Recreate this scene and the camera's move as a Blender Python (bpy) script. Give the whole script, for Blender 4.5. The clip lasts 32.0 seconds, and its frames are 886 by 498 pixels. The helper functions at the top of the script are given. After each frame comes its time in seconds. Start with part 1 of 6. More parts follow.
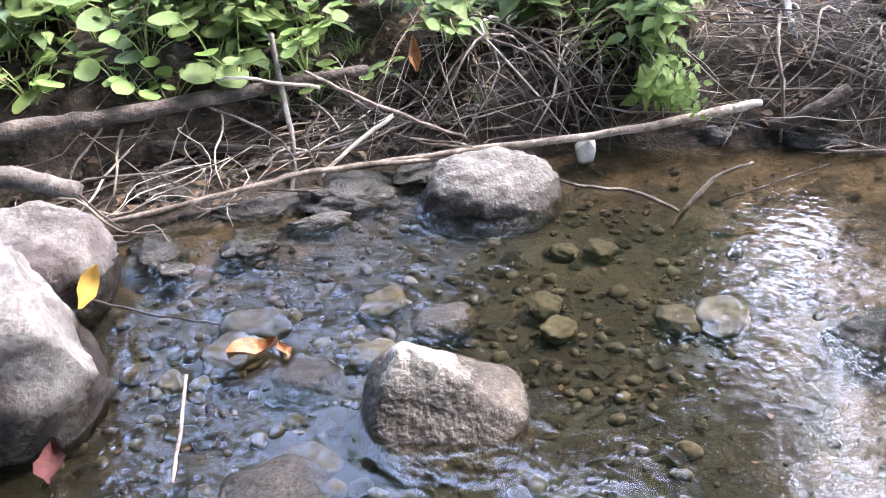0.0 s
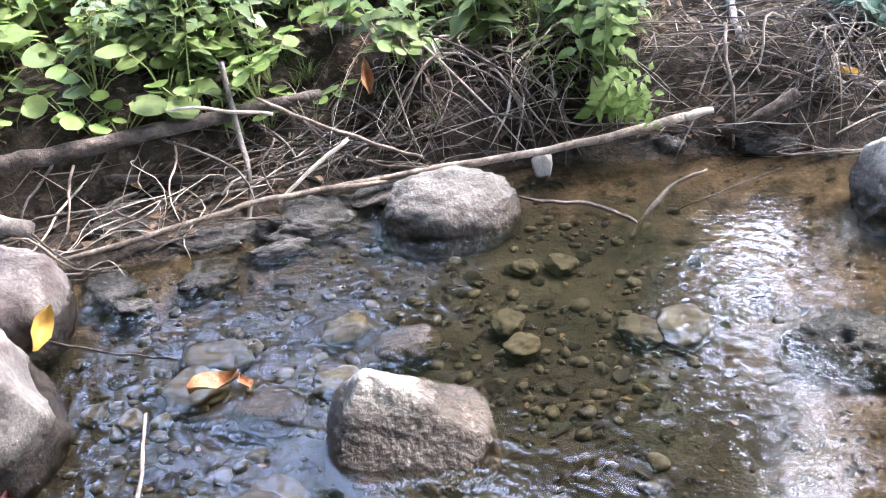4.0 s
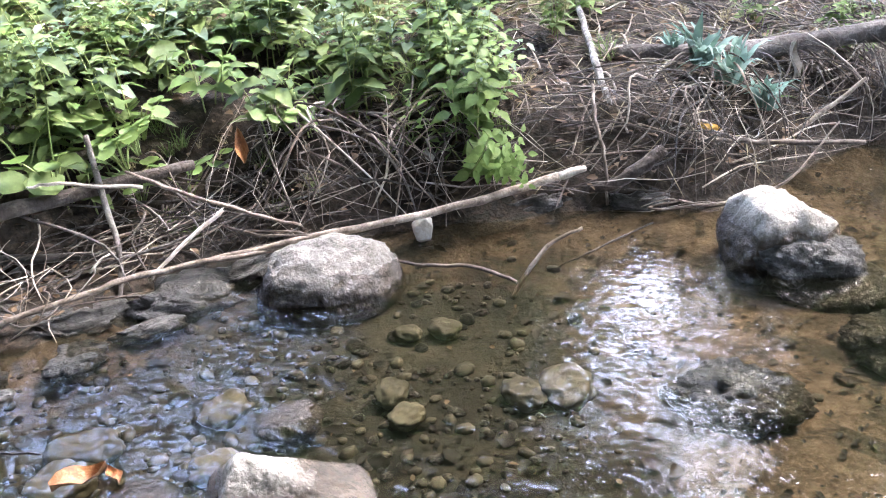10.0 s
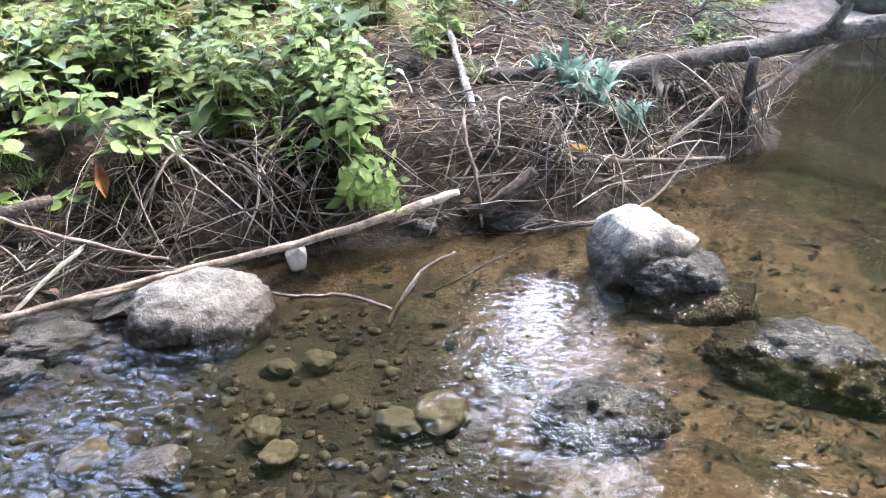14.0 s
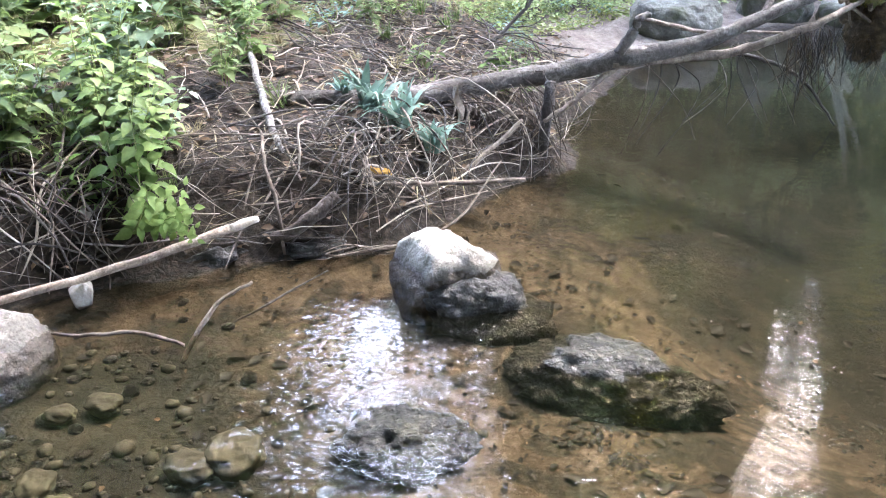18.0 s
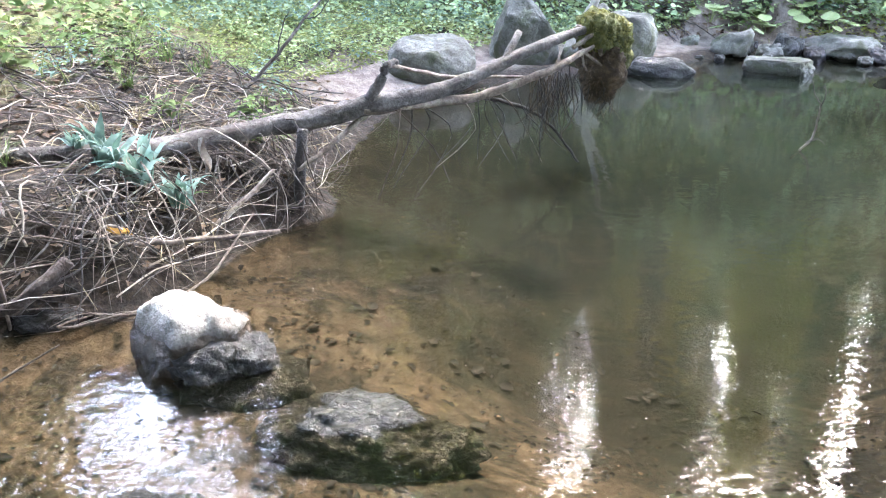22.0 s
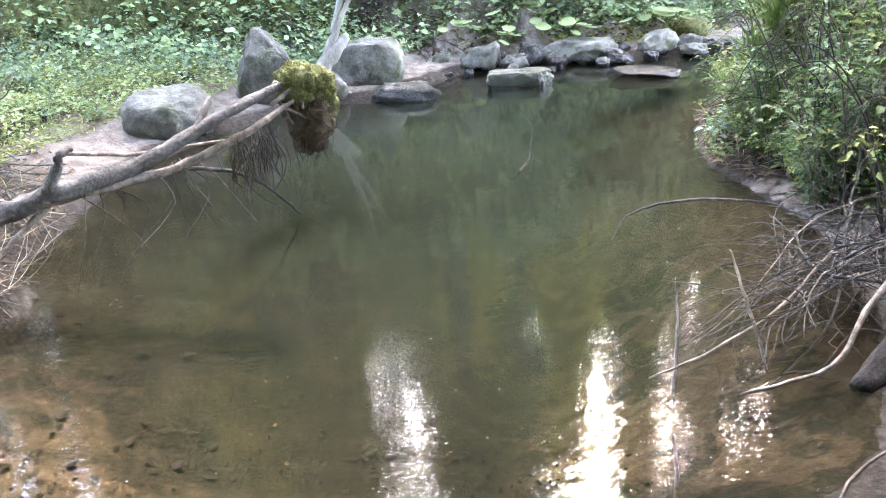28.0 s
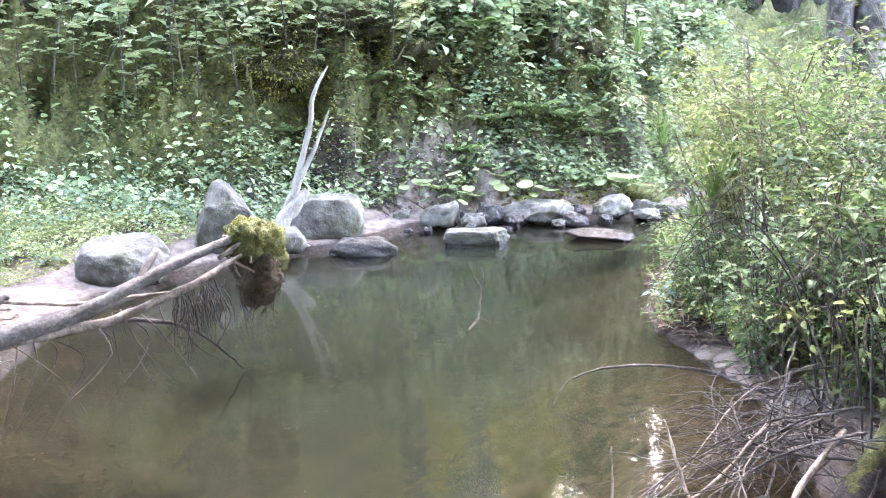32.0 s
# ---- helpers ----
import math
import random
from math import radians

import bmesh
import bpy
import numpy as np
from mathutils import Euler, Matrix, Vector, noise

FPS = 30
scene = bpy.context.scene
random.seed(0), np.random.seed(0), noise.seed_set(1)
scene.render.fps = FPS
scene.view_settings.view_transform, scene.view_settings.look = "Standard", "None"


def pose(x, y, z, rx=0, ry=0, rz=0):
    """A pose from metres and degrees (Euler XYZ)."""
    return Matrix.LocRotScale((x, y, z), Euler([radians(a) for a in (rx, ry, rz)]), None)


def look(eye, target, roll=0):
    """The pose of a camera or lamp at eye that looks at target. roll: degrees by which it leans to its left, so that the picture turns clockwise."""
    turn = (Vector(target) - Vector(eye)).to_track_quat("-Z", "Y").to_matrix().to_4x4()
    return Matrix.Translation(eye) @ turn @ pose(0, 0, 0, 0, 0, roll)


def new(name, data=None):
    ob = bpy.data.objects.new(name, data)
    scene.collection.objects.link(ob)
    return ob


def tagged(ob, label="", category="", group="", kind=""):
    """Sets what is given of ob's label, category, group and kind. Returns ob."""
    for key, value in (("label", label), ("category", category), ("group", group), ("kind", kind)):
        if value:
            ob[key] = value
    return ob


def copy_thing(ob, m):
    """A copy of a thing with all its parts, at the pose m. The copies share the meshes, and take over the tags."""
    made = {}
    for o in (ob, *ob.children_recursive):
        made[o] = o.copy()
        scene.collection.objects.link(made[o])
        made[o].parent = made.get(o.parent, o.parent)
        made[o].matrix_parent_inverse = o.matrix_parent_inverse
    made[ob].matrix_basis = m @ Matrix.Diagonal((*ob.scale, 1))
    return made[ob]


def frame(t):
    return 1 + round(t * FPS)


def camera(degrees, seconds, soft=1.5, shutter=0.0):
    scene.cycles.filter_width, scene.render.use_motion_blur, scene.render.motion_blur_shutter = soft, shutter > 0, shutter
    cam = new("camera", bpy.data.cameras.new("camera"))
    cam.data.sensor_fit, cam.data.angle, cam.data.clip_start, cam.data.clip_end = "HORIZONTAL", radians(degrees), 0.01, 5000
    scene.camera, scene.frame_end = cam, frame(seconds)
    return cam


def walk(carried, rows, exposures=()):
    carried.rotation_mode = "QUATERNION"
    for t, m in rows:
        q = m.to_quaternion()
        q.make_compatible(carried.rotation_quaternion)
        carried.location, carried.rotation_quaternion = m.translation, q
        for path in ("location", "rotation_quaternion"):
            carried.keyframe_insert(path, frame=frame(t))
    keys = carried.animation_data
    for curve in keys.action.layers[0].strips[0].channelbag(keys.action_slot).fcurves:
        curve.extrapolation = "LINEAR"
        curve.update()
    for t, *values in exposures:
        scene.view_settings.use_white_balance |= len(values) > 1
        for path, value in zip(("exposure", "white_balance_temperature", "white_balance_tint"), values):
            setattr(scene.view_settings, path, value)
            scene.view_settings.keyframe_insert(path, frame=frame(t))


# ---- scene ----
cam = camera(53.0, 32.0, 1.1)
PATH = [
    (0, (0.31, 0.444, 1.527), (0.237, 2.179, 0.536), -4.9),
    (0.5, (0.312, 0.444, 1.534), (0.25, 2.182, 0.545), -5.0),
    (1, (0.316, 0.451, 1.529), (0.261, 2.194, 0.55), -5.4),
    (1.5, (0.33, 0.446, 1.535), (0.283, 2.191, 0.559), -5.7),
    (2, (0.33, 0.451, 1.532), (0.298, 2.198, 0.557), -5.8),
    (2.5, (0.33, 0.458, 1.534), (0.306, 2.203, 0.558), -6.1),
    (3, (0.333, 0.457, 1.527), (0.316, 2.207, 0.557), -6.2),
    (3.5, (0.339, 0.461, 1.533), (0.33, 2.211, 0.566), -6.4),
    (5.5, (0.348, 0.465, 1.535), (0.376, 2.22, 0.577), -6.6),
    (6, (0.35, 0.468, 1.534), (0.394, 2.227, 0.582), -6.5),
    (6.5, (0.355, 0.473, 1.539), (0.415, 2.236, 0.596), -6.5),
    (7, (0.355, 0.477, 1.535), (0.434, 2.243, 0.599), -6.3),
    (7.5, (0.364, 0.482, 1.537), (0.468, 2.253, 0.613), -6.2),
    (8, (0.38, 0.488, 1.544), (0.514, 2.263, 0.633), -6.0),
    (8.5, (0.388, 0.49, 1.543), (0.559, 2.271, 0.648), -5.8),
    (9, (0.394, 0.497, 1.54), (0.593, 2.281, 0.657), -5.6),
    (9.5, (0.4, 0.501, 1.542), (0.622, 2.283, 0.662), -5.6),
    (10, (0.408, 0.503, 1.544), (0.652, 2.284, 0.668), -5.6),
    (10.5, (0.413, 0.509, 1.546), (0.688, 2.289, 0.676), -5.4),
    (11, (0.422, 0.515, 1.542), (0.728, 2.292, 0.678), -5.3),
    (11.5, (0.439, 0.519, 1.537), (0.772, 2.294, 0.677), -5.3),
    (12, (0.449, 0.516, 1.544), (0.805, 2.284, 0.68), -5.3),
    (12.5, (0.464, 0.521, 1.547), (0.847, 2.283, 0.683), -5.1),
    (13, (0.481, 0.517, 1.549), (0.894, 2.276, 0.691), -5.0),
    (13.5, (0.497, 0.518, 1.552), (0.94, 2.271, 0.697), -4.8),
    (14, (0.507, 0.521, 1.552), (0.98, 2.266, 0.695), -4.6),
    (14.5, (0.521, 0.523, 1.547), (1.023, 2.261, 0.693), -4.4),
    (16.5, (0.585, 0.527, 1.55), (1.248, 2.222, 0.721), -3.0),
    (17, (0.601, 0.531, 1.552), (1.304, 2.212, 0.727), -2.6),
    (17.5, (0.621, 0.531, 1.539), (1.382, 2.189, 0.719), -2.0),
    (18, (0.645, 0.533, 1.537), (1.47, 2.154, 0.705), -1.5),
    (18.5, (0.668, 0.532, 1.537), (1.549, 2.122, 0.703), -1.1),
    (19, (0.68, 0.534, 1.546), (1.608, 2.097, 0.711), -0.8),
    (19.5, (0.696, 0.542, 1.548), (1.667, 2.082, 0.72), -0.6),
    (20, (0.719, 0.54, 1.551), (1.743, 2.055, 0.741), -0.4),
    (20.5, (0.744, 0.54, 1.544), (1.818, 2.025, 0.743), -0.1),
    (21, (0.767, 0.537, 1.548), (1.892, 1.99, 0.758), 0.2),
    (21.5, (0.789, 0.538, 1.54), (1.966, 1.958, 0.766), 0.4),
    (22, (0.818, 0.535, 1.555), (2.049, 1.918, 0.798), 0.7),
    (22.5, (0.848, 0.531, 1.553), (2.153, 1.863, 0.829), 1.1),
    (23, (0.888, 0.509, 1.567), (2.255, 1.791, 0.869), 1.0),
    (23.5, (0.895, 0.488, 1.589), (2.312, 1.729, 0.917), 1.2),
    (24, (0.912, 0.466, 1.606), (2.357, 1.675, 0.934), 1.1),
    (24.5, (0.951, 0.445, 1.632), (2.4, 1.636, 0.937), 0.6),
    (25, (1.009, 0.414, 1.666), (2.472, 1.579, 0.957), 0.3),
    (25.5, (1.046, 0.365, 1.743), (2.508, 1.516, 1.009), -0.3),
    (27.5, (1.324, 0.122, 1.813), (2.731, 1.294, 1.009), -3.0),
    (28, (1.406, 0.082, 1.829), (2.86, 1.222, 1.063), -3.4),
    (28.5, (1.422, 0.063, 1.806), (2.917, 1.171, 1.076), -2.8),
    (29, (1.469, 0.028, 1.819), (2.976, 1.131, 1.105), -2.4),
    (29.5, (1.496, 0.013, 1.83), (3.031, 1.122, 1.189), -2.0),
    (30, (1.508, -0.001, 1.834), (3.06, 1.123, 1.26), -1.5),
    (30.5, (1.522, -0.015, 1.832), (3.085, 1.111, 1.296), -1.5),
    (31, (1.525, -0.013, 1.832), (3.1, 1.11, 1.322), -1.1),
    (31.5, (1.523, -0.025, 1.844), (3.101, 1.103, 1.358), -1.1),
    (32, (1.505, -0.024, 1.868), (3.088, 1.113, 1.421), -1.0),
]
walk(cam, [(t, look(eye, target, roll)) for t, eye, target, roll in PATH], [(0, 5.75, 6200, 18), (13, 5.8, 6300, 16), (20, 6.05, 6250, 15), (25, 6.25, 6300, 14), (29, 6.3, 6500, 17), (32, 6.7, 6450, 23)])

# ---- light and sky ----
world = bpy.data.worlds.new("world")
scene.world = world
world.use_nodes = True
wn = world.node_tree
sky = wn.nodes.new("ShaderNodeTexSky")
sky.sky_type = "NISHITA"
sky.sun_disc = False
sky.sun_elevation, sky.sun_rotation = radians(50), radians(72)
sky.air_density, sky.dust_density, sky.ozone_density = 1.0, 3.0, 1.0
wn.links.new(sky.outputs["Color"], wn.nodes["Background"].inputs["Color"])
wn.nodes["Background"].inputs["Strength"].default_value = 0.15
sun = new("sun", bpy.data.lights.new("sun", "SUN"))
sun.data.energy, sun.data.angle, sun.data.color = 0.8, radians(15), (1.0, 0.95, 0.88)
sun.matrix_world = look((17.2, 7.9, 19.0), (2.0, 3.0, 0.0))


# ---- materials ----
def link(nt, a, b):
    nt.links.new(a, b)


def material(name, stops, scale=6.0, detail=6.0, rough=(0.75, 0.95), bump=0.3, bump_scale=None, fine=None,
             metallic=0.0, vary=0.0, stretch=None, leaf=0.0, spec=0.3, coords="Object", distortion=0.4, grime=None, wet=0.0):
    """Two layers of noise for colour, a third for relief. stops: colours from dark to light. grime: colour of coarse blotches."""
    m = bpy.data.materials.new(name)
    m.use_nodes = True
    nt = m.node_tree
    bsdf = nt.nodes["Principled BSDF"]
    tc = nt.nodes.new("ShaderNodeTexCoord")
    co = tc.outputs[coords]
    if vary:
        info = nt.nodes.new("ShaderNodeObjectInfo")
        add = nt.nodes.new("ShaderNodeVectorMath")
        add.operation = "ADD"
        sc = nt.nodes.new("ShaderNodeVectorMath")
        sc.operation = "SCALE"
        sc.inputs[0].default_value = (17.0, 31.0, 23.0)
        link(nt, info.outputs["Random"], sc.inputs["Scale"])
        link(nt, co, add.inputs[0])
        link(nt, sc.outputs[0], add.inputs[1])
        co = add.outputs[0]
    if stretch:
        mp = nt.nodes.new("ShaderNodeMapping")
        mp.inputs["Scale"].default_value = stretch
        link(nt, co, mp.inputs["Vector"])
        co = mp.outputs[0]

    def noise_tex(s, d, dist=0.0):
        n = nt.nodes.new("ShaderNodeTexNoise")
        n.inputs["Scale"].default_value, n.inputs["Detail"].default_value = s, d
        n.inputs["Roughness"].default_value, n.inputs["Distortion"].default_value = 0.62, dist
        link(nt, co, n.inputs["Vector"])
        return n.outputs["Fac"]

    big = noise_tex(scale, detail, distortion)
    small = noise_tex((fine or scale * 9.0), 5.0)
    mix = nt.nodes.new("ShaderNodeMath")
    mix.operation = "MULTIPLY_ADD"
    link(nt, small, mix.inputs[0])
    mix.inputs[1].default_value = 0.45
    half = nt.nodes.new("ShaderNodeMath")
    half.operation = "MULTIPLY_ADD"
    link(nt, big, half.inputs[0])
    half.inputs[1].default_value, half.inputs[2].default_value = 0.9, -0.17
    link(nt, half.outputs[0], mix.inputs[2])
    ramp = nt.nodes.new("ShaderNodeValToRGB")
    el = ramp.color_ramp.elements
    while len(el) < len(stops):
        el.new(0.5)
    for k, c in enumerate(stops):
        el[k].position = 0.3 + 0.4 * k / max(1, len(stops) - 1)
        el[k].color = (*c, 1.0)
    link(nt, mix.outputs[0], ramp.inputs["Fac"])
    colour = ramp.outputs["Color"]
    if grime:
        g = noise_tex(scale * 0.45, 4.0, 1.0)
        gr = nt.nodes.new("ShaderNodeMapRange")
        gr.inputs["From Min"].default_value, gr.inputs["From Max"].default_value = 0.5, 0.62
        link(nt, g, gr.inputs["Value"])
        gm = nt.nodes.new("ShaderNodeMix")
        gm.data_type = "RGBA"
        link(nt, gr.outputs[0], gm.inputs["Factor"])
        link(nt, colour, gm.inputs["A"])
        gm.inputs["B"].default_value = (*grime, 1.0)
        colour = gm.outputs["Result"]
    if vary:
        hsv = nt.nodes.new("ShaderNodeHueSaturation")
        mr = nt.nodes.new("ShaderNodeMapRange")
        mr.inputs["To Min"].default_value, mr.inputs["To Max"].default_value = 1.0 - vary, 1.0 + vary
        link(nt, info.outputs["Random"], mr.inputs["Value"])
        link(nt, mr.outputs[0], hsv.inputs["Value"])
        link(nt, colour, hsv.inputs["Color"])
        colour = hsv.outputs["Color"]
    if wet:
        where = nt.nodes.new("ShaderNodeNewGeometry")
        sep = nt.nodes.new("ShaderNodeSeparateXYZ")
        link(nt, where.outputs["Position"], sep.inputs[0])
        wob = nt.nodes.new("ShaderNodeMath")
        wob.operation = "MULTIPLY_ADD"
        link(nt, big, wob.inputs[0])
        wob.inputs[1].default_value = -0.16
        link(nt, sep.outputs["Z"], wob.inputs[2])
        band = nt.nodes.new("ShaderNodeMapRange")
        band.inputs["From Min"].default_value, band.inputs["From Max"].default_value = wet - 0.11, wet - 0.05
        band.inputs["To Min"].default_value, band.inputs["To Max"].default_value = 1.0, 0.0
        link(nt, wob.outputs[0], band.inputs["Value"])
        dark = nt.nodes.new("ShaderNodeMix")
        dark.data_type, dark.blend_type = "RGBA", "MULTIPLY"
        link(nt, band.outputs[0], dark.inputs["Factor"])
        link(nt, colour, dark.inputs["A"])
        dark.inputs["B"].default_value = (0.21, 0.185, 0.165, 1.0)
        colour = dark.outputs["Result"]
    link(nt, colour, bsdf.inputs["Base Color"])
    rr = nt.nodes.new("ShaderNodeMapRange")
    rr.inputs["To Min"].default_value, rr.inputs["To Max"].default_value = rough
    link(nt, small, rr.inputs["Value"])
    if wet:
        rm = nt.nodes.new("ShaderNodeMix")
        link(nt, band.outputs[0], rm.inputs["Factor"])
        link(nt, rr.outputs[0], rm.inputs["A"])
        rm.inputs["B"].default_value = 0.22
        link(nt, rm.outputs["Result"], bsdf.inputs["Roughness"])
    else:
        link(nt, rr.outputs[0], bsdf.inputs["Roughness"])
    bsdf.inputs["Metallic"].default_value = metallic
    bsdf.inputs["Specular IOR Level"].default_value = spec
    if bump:
        b = nt.nodes.new("ShaderNodeBump")
        b.inputs["Strength"].default_value, b.inputs["Distance"].default_value = bump, 0.02
        link(nt, noise_tex(bump_scale or scale * 5.0, 8.0), b.inputs["Height"])
        link(nt, b.outputs[0], bsdf.inputs["Normal"])
    if leaf:
        out = nt.nodes["Material Output"]
        tr = nt.nodes.new("ShaderNodeBsdfTranslucent")
        link(nt, colour, tr.inputs["Color"])
        ms = nt.nodes.new("ShaderNodeMixShader")
        ms.inputs[0].default_value = leaf
        link(nt, bsdf.outputs[0], ms.inputs[1])
        link(nt, tr.outputs[0], ms.inputs[2])
        link(nt, ms.outputs[0], out.inputs["Surface"])
    return m


def leaf_material(name, dark, light, spread=0.3):
    """Leaf colours that differ from leaf to leaf, with some light passing through."""
    m = bpy.data.materials.new(name)
    m.use_nodes = True
    nt = m.node_tree
    bsdf, out = nt.nodes["Principled BSDF"], nt.nodes["Material Output"]
    geo = nt.nodes.new("ShaderNodeNewGeometry")
    info = nt.nodes.new("ShaderNodeObjectInfo")
    ramp = nt.nodes.new("ShaderNodeValToRGB")
    el = ramp.color_ramp.elements
    el[0].color, el[1].color = (*dark, 1.0), (*light, 1.0)
    link(nt, geo.outputs["Random Per Island"], ramp.inputs["Fac"])
    tc = nt.nodes.new("ShaderNodeTexCoord")
    n = nt.nodes.new("ShaderNodeTexNoise")
    n.inputs["Scale"].default_value, n.inputs["Detail"].default_value = 55.0, 4.0
    link(nt, tc.outputs["Object"], n.inputs["Vector"])
    hsv = nt.nodes.new("ShaderNodeHueSaturation")
    add = nt.nodes.new("ShaderNodeMath")
    add.operation = "MULTIPLY_ADD"
    link(nt, n.outputs["Fac"], add.inputs[0])
    add.inputs[1].default_value, add.inputs[2].default_value = 0.7, 0.65 - spread / 2
    add2 = nt.nodes.new("ShaderNodeMath")
    add2.operation = "MULTIPLY_ADD"
    link(nt, info.outputs["Random"], add2.inputs[0])
    add2.inputs[1].default_value = spread
    link(nt, add.outputs[0], add2.inputs[2])
    link(nt, add2.outputs[0], hsv.inputs["Value"])
    link(nt, ramp.outputs["Color"], hsv.inputs["Color"])
    link(nt, hsv.outputs["Color"], bsdf.inputs["Base Color"])
    bsdf.inputs["Roughness"].default_value = 0.58
    bsdf.inputs["Specular IOR Level"].default_value = 0.2
    tr = nt.nodes.new("ShaderNodeBsdfTranslucent")
    link(nt, hsv.outputs["Color"], tr.inputs["Color"])
    ms = nt.nodes.new("ShaderNodeMixShader")
    ms.inputs[0].default_value = 0.35
    link(nt, bsdf.outputs[0], ms.inputs[1])
    link(nt, tr.outputs[0], ms.inputs[2])
    link(nt, ms.outputs[0], out.inputs["Surface"])
    return m


def ground_material():
    """Soil, sand and moss, laid out by how far the ground is from the water."""
    m = bpy.data.materials.new("ground")
    m.use_nodes = True
    nt = m.node_tree
    bsdf = nt.nodes["Principled BSDF"]
    geo = nt.nodes.new("ShaderNodeNewGeometry")

    def tex(s, d=6.0, dist=0.3):
        n = nt.nodes.new("ShaderNodeTexNoise")
        n.inputs["Scale"].default_value, n.inputs["Detail"].default_value = s, d
        n.inputs["Roughness"].default_value, n.inputs["Distortion"].default_value = 0.65, dist
        link(nt, geo.outputs["Position"], n.inputs["Vector"])
        return n.outputs["Fac"]

    def ramp(fac, *cs, lo=0.32, hi=0.68):
        r = nt.nodes.new("ShaderNodeValToRGB")
        el = r.color_ramp.elements
        while len(el) < len(cs):
            el.new(0.5)
        for k, c in enumerate(cs):
            el[k].position, el[k].color = lo + (hi - lo) * k / (len(cs) - 1), (*c, 1.0)
        link(nt, fac, r.inputs["Fac"])
        return r.outputs["Color"]

    def blend(fac, a, b):
        x = nt.nodes.new("ShaderNodeMix")
        x.data_type = "RGBA"
        link(nt, fac, x.inputs["Factor"])
        link(nt, a, x.inputs["A"])
        link(nt, b, x.inputs["B"])
        return x.outputs["Result"]

    def attr(name):
        a = nt.nodes.new("ShaderNodeAttribute")
        a.attribute_name = name
        mr = nt.nodes.new("ShaderNodeMath")
        mr.operation = "MULTIPLY_ADD"
        link(nt, tex(7.0, 5.0, 0.8), mr.inputs[0])
        mr.inputs[1].default_value, mr.inputs[2].default_value = 0.9, -0.45
        s = nt.nodes.new("ShaderNodeMath")
        s.operation = "ADD"
        link(nt, a.outputs["Fac"], s.inputs[0])
        link(nt, mr.outputs[0], s.inputs[1])
        t = nt.nodes.new("ShaderNodeMapRange")
        t.inputs["From Min"].default_value, t.inputs["From Max"].default_value = 0.35, 0.65
        link(nt, s.outputs[0], t.inputs["Value"])
        return t.outputs[0]

    soil = ramp(tex(22.0), (0.0055, 0.004, 0.0026), (0.0195, 0.0142, 0.0095), (0.056, 0.043, 0.030))
    sand = ramp(tex(13.0, 8.0), (0.034, 0.0245, 0.0155), (0.064, 0.0475, 0.031), (0.102, 0.079, 0.055))
    dregs = ramp(tex(30.0), (0.004, 0.0036, 0.0024), (0.014, 0.012, 0.0075), (0.034, 0.028, 0.018))
    blot = nt.nodes.new("ShaderNodeMapRange")
    blot.inputs["From Min"].default_value, blot.inputs["From Max"].default_value, blot.inputs["To Max"].default_value = 0.50, 0.57, 0.9
    link(nt, tex(3.2, 7.0, 0.9), blot.inputs["Value"])
    sand = blend(blot.outputs[0], sand, dregs)
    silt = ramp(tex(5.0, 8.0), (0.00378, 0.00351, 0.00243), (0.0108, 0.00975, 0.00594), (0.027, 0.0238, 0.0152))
    moss = ramp(tex(16.0), (0.026, 0.031, 0.011), (0.075, 0.082, 0.027), (0.15, 0.155, 0.058))
    mud = ramp(tex(9.0), (0.066, 0.052, 0.041), (0.135, 0.110, 0.090), (0.21, 0.178, 0.148))
    c = blend(attr("moss"), soil, moss)
    c = blend(attr("mud"), c, mud)
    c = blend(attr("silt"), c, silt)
    c = blend(attr("sand"), c, sand)
    link(nt, c, bsdf.inputs["Base Color"])
    bsdf.inputs["Roughness"].default_value = 0.88
    bsdf.inputs["Specular IOR Level"].default_value = 0.25
    b = nt.nodes.new("ShaderNodeBump")
    b.inputs["Strength"].default_value, b.inputs["Distance"].default_value = 0.7, 0.03
    link(nt, tex(38.0, 9.0), b.inputs["Height"])
    link(nt, b.outputs[0], bsdf.inputs["Normal"])
    return m


